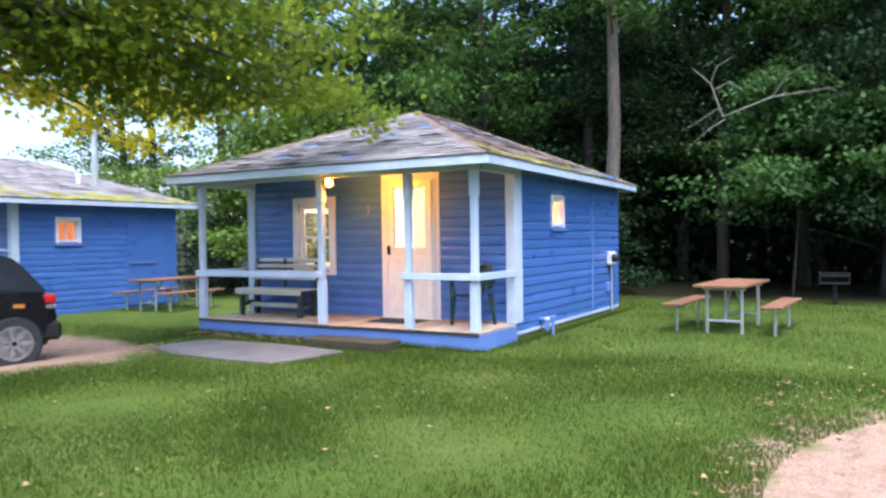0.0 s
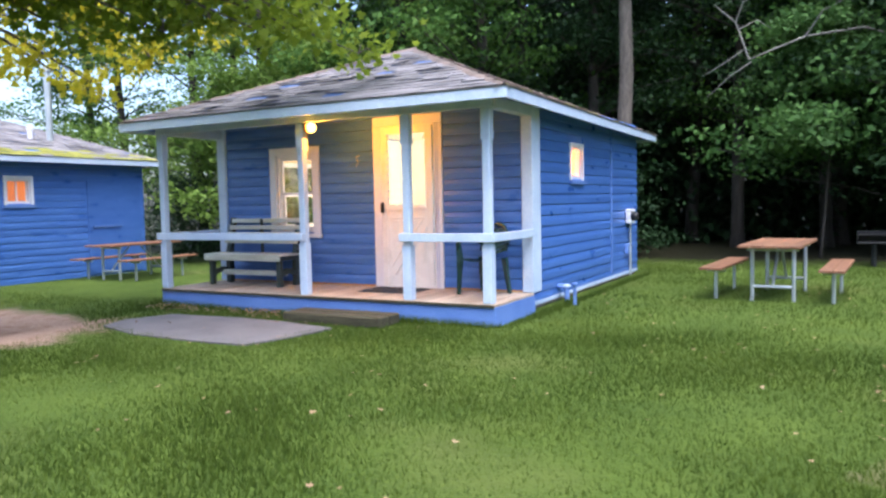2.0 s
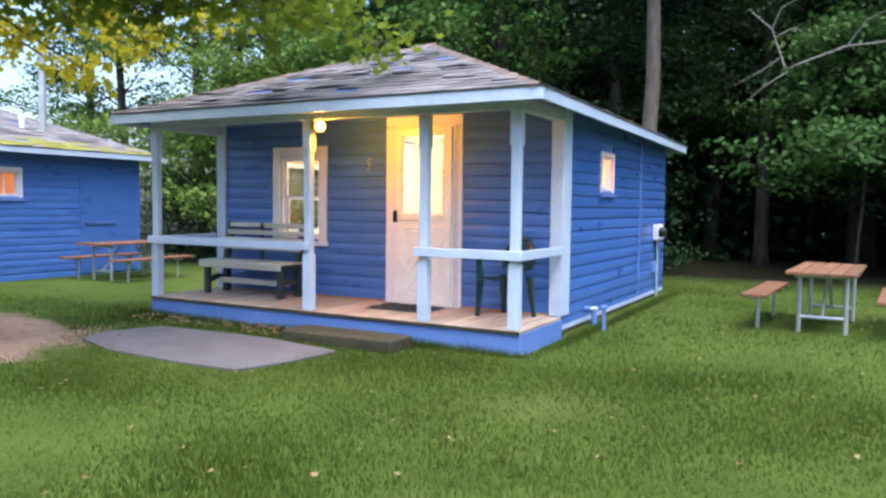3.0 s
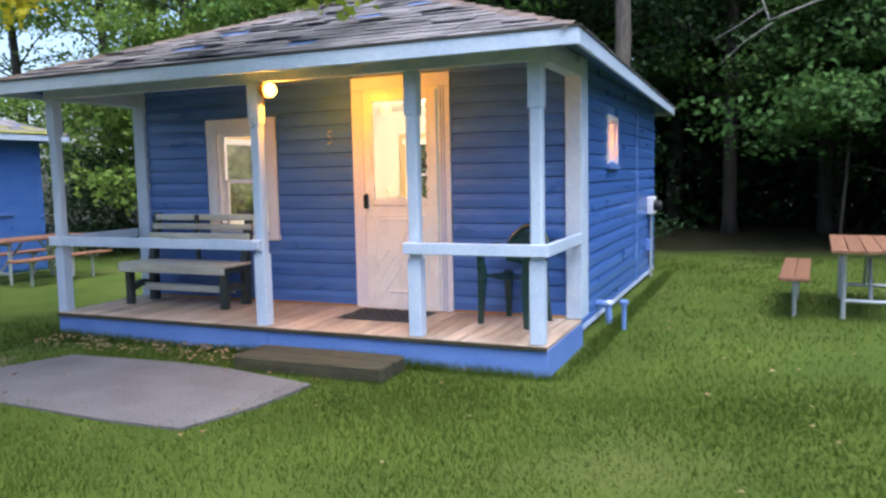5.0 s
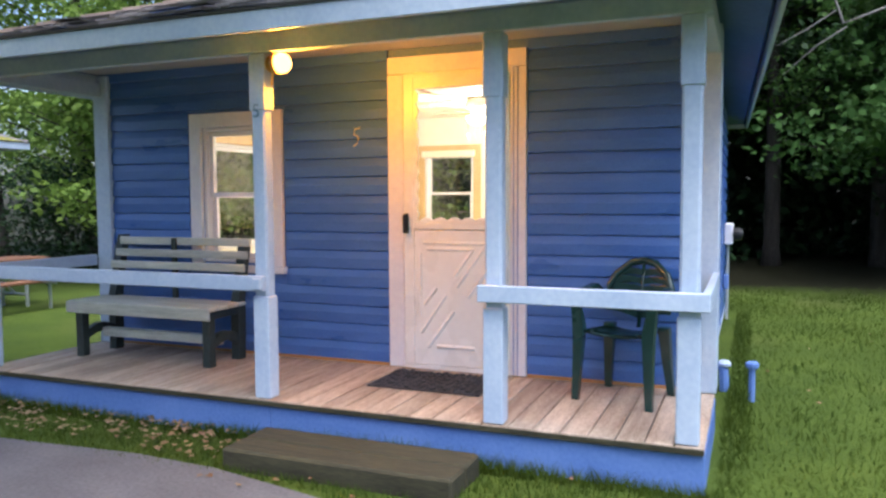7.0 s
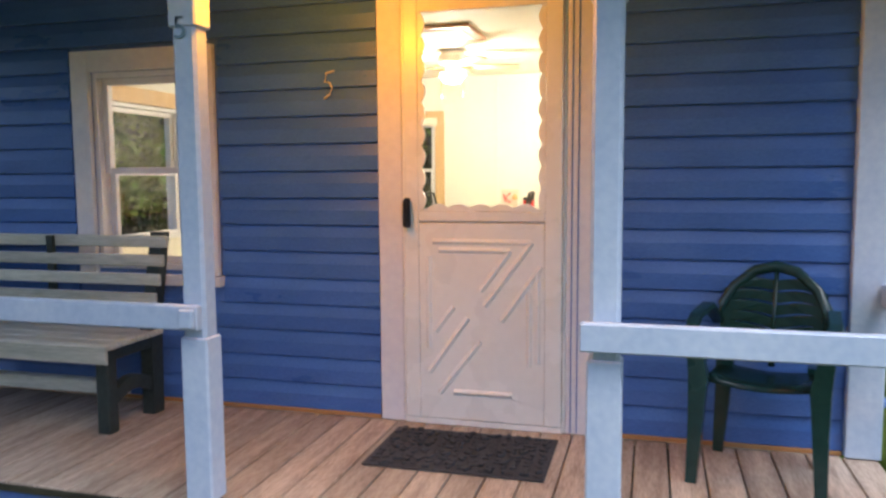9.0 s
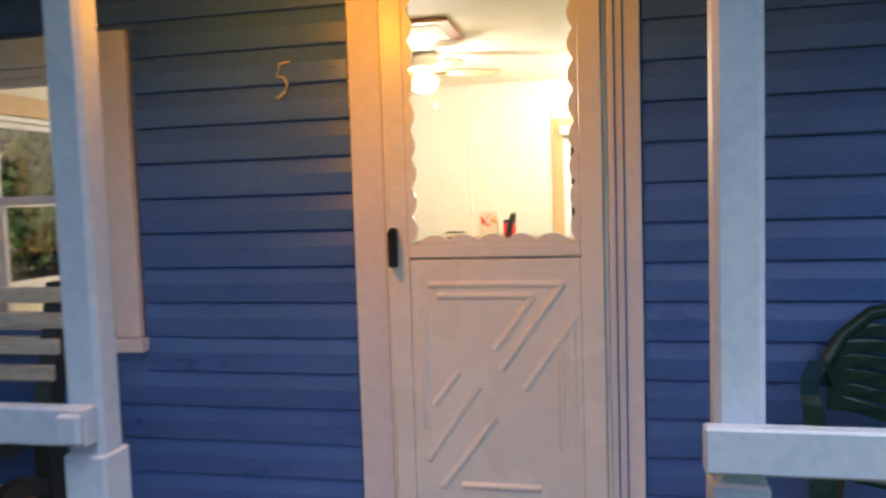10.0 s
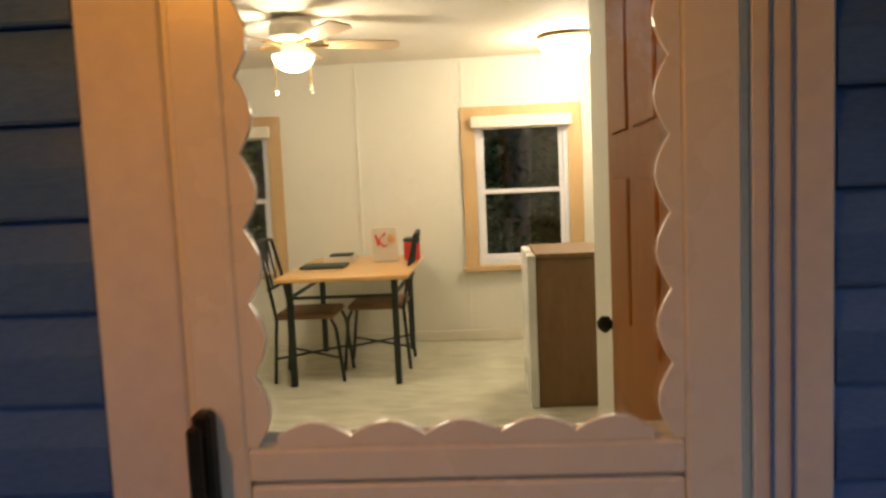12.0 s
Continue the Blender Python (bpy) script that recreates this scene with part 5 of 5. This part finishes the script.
KINDS = [
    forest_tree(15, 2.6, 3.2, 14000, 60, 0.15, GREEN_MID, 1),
    forest_tree(17, 3.6, 3.4, 14000, 60, 0.15, GREEN_SHADE, 2, droop=0.12, label="tall dark green forest tree with drooping boughs"),
    forest_tree(12, 1.6, 2.8, 14000, 56, 0.14, GREEN_SHADE, 3, droop=0.1, label="dark green forest tree with low boughs"),
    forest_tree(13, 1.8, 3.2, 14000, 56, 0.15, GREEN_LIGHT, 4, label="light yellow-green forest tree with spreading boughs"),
    forest_tree(16, 6.5, 3.0, 10000, 40, 0.15, GREEN_MID, 5, trunk_r=0.165, bark=BARK, label="tall bare-trunked forest tree with a high crown"),
    forest_tree(4.6, 2.1, 2.3, 9000, 30, 0.15, GREEN_SPRAY, 6, trunk_r=0.03, droop=0.10, label="low leafy understorey sapling at the wood's edge"),
    forest_tree(2.2, 0.2, 1.5, 7000, 26, 0.10, GREEN_SHADE, 7, trunk_r=0.04, label="dark leafy bush at the wood's edge"),
    forest_tree(5.0, 0.9, 2.3, 10000, 40, 0.15, GREEN_LIGHT, 8, trunk_r=0.05, label="bright leafy thicket at the wood's edge"),
]
# kind, x, y, turn, scale
NEAR_TREES = [(4, -5.22, 18.1, 0, 1.0), (1, -3.4, 22.4, 40, 1.0), (0, -1.3, 22.8, 80, 0.95), (2, 0.6, 20.0, 130, 1.0), (1, 2.6, 21.5, 200, 1.05), (2, 4.4, 19.8, 10, 1.0),
              (0, -8.5, 18.6, 90, 1.0), (2, -6.7, 20.6, 150, 1.0), (1, -9.0, 21.8, 250, 1.0), (3, -10.9, 18.6, 30, 0.9), (0, -12.8, 19.0, 110, 0.95), (3, -15.2, 17.6, 190, 0.95),
              (3, -18.2, 18.4, 260, 1.0), (3, -22.5, 19.5, 330, 1.0), (0, -25.5, 20.5, 50, 1.0), (3, -19.2, 20.8, 200, 1.05), (3, -20.3, 24.0, 120, 1.0), (0, 6.8, 21.0, 300, 1.0), (1, 9.5, 20.0, 15, 1.0),
              (2, -1.0, 24.0, 45, 1.1), (1, 1.5, 25.0, 95, 1.1), (0, -4.8, 24.5, 145, 1.1), (2, -8.0, 25.5, 215, 1.15), (0, -11.5, 24.0, 265, 1.1), (0, 4.8, 25.0, 85, 1.1),
              (1, 8.0, 25.0, 165, 1.1), (0, 12.0, 18.0, 245, 1.0), (2, 13.5, 13.0, 300, 1.0), 
              (5, -1.3, 19.2, 20, 1.05), (5, 1.9, 18.9, 170, 1.0), (7, -10.2, 17.0, 240, 0.9), (7, -12.4, 17.2, 310, 1.1), (7, -14.6, 16.4, 20, 1.0),
              (6, -6.0, 18.5, 40, 1.0),
              (6, -9.6, 18.0, 100, 1.0), (6, -11.4, 16.2, 160, 0.5), (6, -7.6, 19.5, 60, 1.1), (5, 3.6, 17.9, 20, 0.85), (6, -13.0, 15.4, 20, 0.4), (6, -16.6, 16.2, 80, 1.0), 
              (0, -9.0, -13.0, 0, 0.9), (3, -4.5, -15.0, 80, 0.95), (0, 1.0, -14.5, 240, 0.9), (2, 6.0, -13.0, 310, 0.95), (0, 11.0, -9.0, 20, 0.95),
              (1, -2.0, -19.5, 130, 1.0), (0, -11.0, -18.5, 190, 1.0), ]
for kind, x, y, turn, scale in NEAR_TREES:
    c = copy_thing(KINDS[kind], pose(x, y, ground_height(x, y), 0, 0, turn))
    c.scale = (scale, scale, scale)
for k in KINDS:
    for o in (*k.children_recursive, k):
        bpy.data.objects.remove(o)


def woods_band(n, x0, x1, y0, y1, top, size, mat):
    x, y = rng.uniform(x0, x1, n), rng.uniform(y0, y1, n)
    z = top * rng.uniform(0, 1, n) ** 0.85 * (0.72 + 0.28 * np.sin(x * 0.55) * np.cos(y * 0.4))
    me = leaf_mesh("far_woods", np.stack([x, y, z], 1), size, LEAF_DIAMOND, 0.35)
    me.materials.append(mat)
    return tagged(new("far_woods", me), "dense foliage of the distant wood, coloured as in shade", "woods", kind="stuff")


woods_band(28000, -24, 30, 28, 34, 13.5, 0.55, GREEN_SHADE)
woods_band(30000, -22, 14, 25.5, 28, 12, 0.5, GREEN_SHADE)
woods_band(14000, -16, 8, 23.5, 27, 5, 0.3, GREEN_SHADE)
# unseen bands to the east and behind, added to cut the low sky light
woods_band(5000, 26, 32, -20, 28, 6, 0.6, GREEN_SHADE)
woods_band(15000, -45, 26, -28, -22, 12, 0.6, GREEN_SHADE)

# dead bough hanging at the wood's edge
dead = thing("dead_bough", (-2.6, 18.3, 0), "bleached bare dead bough reaching out of the wood", "bough")
part("stem", tube(bmesh.new(), [(0.45, 19.9, 4.3), (-0.6, 18.8, 4.55), (-1.6, 18.0, 4.35), (-2.3, 17.9, 4.1), (-2.6, 17.9, 4.0), (-2.85, 17.9, 4.75), (-3.25, 17.9, 5.15)], [0.026, 0.023, 0.021, 0.02, 0.022, 0.018, 0.006], 7), DEADWOOD, dead, smooth=True)
for pts in ([(-1.6, 18.0, 4.35), (-1.3, 17.8, 4.75), (-0.9, 17.7, 4.9)], [(-2.85, 17.9, 4.75), (-2.7, 17.8, 5.1), (-2.3, 17.8, 5.3)], [(-2.55, 17.9, 3.95), (-2.95, 17.85, 3.7), (-3.4, 17.85, 3.3)], [(-2.7, 17.9, 4.2), (-3.1, 17.9, 3.95), (-3.5, 17.9, 3.75)], [(-2.8, 17.9, 4.6), (-2.45, 17.9, 4.75), (-2.2, 17.9, 4.55)]):
    part("branch", tube(bmesh.new(), pts, [0.018, 0.012, 0.004], 6), DEADWOOD, dead)

# the maple that overhangs the lawn
maple = thing("maple_tree", (-10.3, 3.0, 0), "spreading maple turning yellow, its boughs over the lawn", "tree")
bm = tube(bmesh.new(), [(-10.3, 3.0, -0.2), (-10.3, 3.0, 0.4), (-10.2, 3.1, 2.2), (-10.1, 3.3, 4.0), (-10.0, 3.5, 6.5), (-10.0, 3.6, 9.5)], [0.36, 0.27, 0.23, 0.19, 0.13, 0.03], 12)
part("trunk", bm, BARK, maple, smooth=True)
TIPS_GREEN = [(-5.75, 9.0, 3.05), (-6.15, 8.8, 3.35), (-6.55, 7.5, 3.25), (-7.4, 7.3, 3.2), (-5.5, 7.9, 3.75), (-6.1, 7.2, 3.75), (-7.0, 6.4, 3.55), (-7.9, 6.7, 3.4), (-5.0, 7.1, 4.6), (-6.0, 6.2, 4.5), (-7.4, 5.5, 4.4), (-8.4, 5.8, 4.1), (-4.8, 8.6, 4.9), (-6.5, 8.6, 4.2), (-9.0, 6.8, 3.9), (-8.2, 7.8, 3.9), (-5.9, 8.2, 3.3), (-6.9, 8.0, 3.4), (-6.2, 7.8, 3.15), (-6.9, 7.2, 3.1), (-7.9, 7.0, 3.1), (-5.3, 8.4, 4.2), (-6.3, 6.6, 3.9), (-7.6, 6.2, 3.7), (-5.7, 7.0, 4.1), (-8.6, 6.3, 3.5), (-7.2, 7.0, 4.3)]
TIPS_YELLOW = [(-9.9, 8.6, 3.05), (-10.6, 8.9, 3.1), (-9.1, 8.9, 3.35), (-11.3, 8.4, 3.4), (-10.2, 9.6, 3.5), (-8.6, 9.4, 3.7), (-11.8, 9.2, 3.9), (-9.6, 8.0, 4.2), (-12.4, 7.6, 3.8), (-11.0, 7.6, 4.4), (-8.9, 9.9, 4.4)]
for tips, mat, seed in ((TIPS_GREEN, MAPLE_GREEN, 11), (TIPS_YELLOW, MAPLE_YELLOW, 12)):
    r = random.Random(seed)
    spots = []
    for tx, ty, tz in tips:
        start = Vector((-10.15, 3.2, min(7.5, tz + 0.6)))
        tip = Vector((tx, ty, tz))
        mid = start.lerp(tip, 0.5) + Vector((r.uniform(-0.3, 0.3), r.uniform(-0.3, 0.3), 0.55))
        far = start.lerp(tip, 0.8) + Vector((0, 0, 0.35))
        part("bough", tube(bmesh.new(), [start, mid, far, tip], [0.075, 0.045, 0.022, 0.006], 7), BARK, maple, smooth=True)
        for t in (0.5, 0.62, 0.75, 0.88, 1.0):
            base = start.lerp(mid, t * 2) if t < 0.5 else mid.lerp(tip, t * 2 - 1)
            for _ in range(3 if t > 0.5 else 2):
                side = Vector((r.uniform(-0.5, 0.5), r.uniform(-0.5, 0.5), r.uniform(-0.12, 0.3))) * (1.15 - 0.75 * t)
                spots.append(tuple(base + side))
                if t > 0.4:
                    part("twig", tube(bmesh.new(), [base, base + side * 0.6 + Vector((0, 0, 0.05)), base + side], [0.012, 0.008, 0.003], 5), BARK, maple)
    me = leaf_mesh("foliage", cluster(spots, 0.22 if mat is MAPLE_GREEN else 0.18, 27 if mat is MAPLE_GREEN else 24, 0.6), 0.12, LEAF_MAPLE, 0.45)
    me.materials.append(mat)
    ob = new("foliage", me)
    ob.parent = maple
    ob.matrix_parent_inverse = reach(maple).inverted()
# high crown, out of sight above, added to shade the lawn
r = random.Random(5)
spots = [(-10.5 + r.uniform(-4, 3), 1.0 + r.uniform(-4, 3), r.uniform(5.4, 10)) for _ in range(30)]
me = leaf_mesh("crown", cluster(spots, 0.55, 70, 0.5), 0.16, LEAF_MAPLE, 0.45)
me.materials.append(MAPLE_GREEN)
ob = new("crown", me)
ob.parent = maple
ob.matrix_parent_inverse = reach(maple).inverted()

# ---- grass and fallen leaves ----
def on_lawn(x, y):
    earth = (((x + 11.6) / 3.6) ** 2 + ((y - 6.1) / 2.5) ** 2 < 0.95) | (((x - 3.8) / 4.2) ** 2 + ((y - 5.0) / 3.9) ** 2 < 0.93)
    cabin_area = (x > -9.0) & (x < -3.96) & (y > 8.83) & (y < 15.2)
    paved = (x > -8.15) & (x < -5.7) & (y > 7.1 + 0.25 * np.maximum(0, -7.3 - x)) & (y < 8.2)
    return ~(earth | cabin_area | paved)


def blades(name, n, x0, x1, y0, y1, height, mat):
    x, y = rng.uniform(x0, x1, n), rng.uniform(y0, y1, n)
    patchy = 0.5 + 0.5 * np.sin(x * 1.9 + 1.3 * np.sin(y * 1.1)) * np.sin(y * 2.3 + np.sin(x * 1.7))
    fade = np.clip(np.minimum.reduce([x - x0, x1 - x, y - y0, y1 - y]) / (1.2 if x1 - x0 > 1 and y1 - y0 > 1 else 0.001), 0.0, 1.0)
    keep = on_lawn(x, y) & (rng.uniform(0, 1, n) < fade) & (rng.uniform(0, 1, n) < 0.55 + 0.45 * patchy)
    x, y, patchy = x[keep], y[keep], patchy[keep]
    n = len(x)
    h = height * rng.uniform(0.45, 1.15, n) * (0.7 + 0.5 * patchy)
    a, lean = rng.uniform(0, 2 * np.pi, n), rng.uniform(0.1, 0.9, n) * h
    w = rng.uniform(0.003, 0.006, n)
    b = rng.uniform(0, 2 * np.pi, n)
    base = np.stack([x, y, np.where(x < -9.2, -0.13, -0.012)], 1)
    v = np.zeros((n, 3, 3))
    v[:, 0] = base + np.stack([np.cos(a) * w, np.sin(a) * w, 0 * x], 1)
    v[:, 1] = base - np.stack([np.cos(a) * w, np.sin(a) * w, 0 * x], 1)
    v[:, 2] = base + np.stack([np.cos(b) * lean, np.sin(b) * lean, h + 0.012], 1)
    me = bpy.data.meshes.new(name)
    me.vertices.add(n * 3)
    me.vertices.foreach_set("co", v.reshape(-1).astype(np.float32))
    me.loops.add(n * 3)
    me.loops.foreach_set("vertex_index", np.arange(n * 3, dtype=np.int32))
    me.polygons.add(n)
    me.polygons.foreach_set("loop_start", np.arange(0, n * 3, 3, dtype=np.int32))
    me.update(calc_edges=True)
    me.materials.append(mat)
    return tagged(new(name, me), "short green lawn grass", "grass", kind="stuff")


GRASSBLADE = leafy("grass_blades", (0.029, 0.060, 0.008), (0.100, 0.142, 0.021), through_light=0.3)
blades("grass", 330000, -8.5, 2.6, 1.6, 9.6, 0.042, GRASSBLADE)
blades("grass", 160000, -11, 6, 8.0, 18.6, 0.05, GRASSBLADE)
blades("grass", 60000, -16, -6.0, 2.0, 15, 0.045, GRASSBLADE)
# longer tufts along the cabin's foot
blades("grass", 5000, -9.0, -3.96, 8.72, 8.83, 0.10, GRASSBLADE)
blades("grass", 3500, -3.955, -3.8, 8.8, 15.0, 0.075, GRASSBLADE)

n = 380
lx, ly = rng.uniform(-9.5, 3.0, n), rng.uniform(2.2, 14, n)
extra = 260
lx = np.concatenate([lx, rng.uniform(-8.9, -6.3, extra), rng.uniform(-0.6, 1.0, 300)])
ly = np.concatenate([ly, rng.uniform(8.36, 8.80, extra), rng.uniform(3.5, 8.3, 300)])
free = ~((lx > -9.0) & (lx < -3.9) & (ly > 8.8))
cen = np.stack([lx[free], ly[free], np.where((lx > -8.3) & (lx < -5.6) & (ly > 7) & (ly < 8.4), 0.032, 0.045)[free]], 1)
me = leaf_mesh("fallen_leaves", cen, 0.044, LEAF_MAPLE, 0.85)
me.materials.append(leafy("dry_fallen_leaves", (0.10, 0.045, 0.022), (0.40, 0.29, 0.17), through_light=0.1))
tagged(new("fallen_leaves", me), "dry brown and orange fallen leaves on the grass", "leaves", kind="stuff")
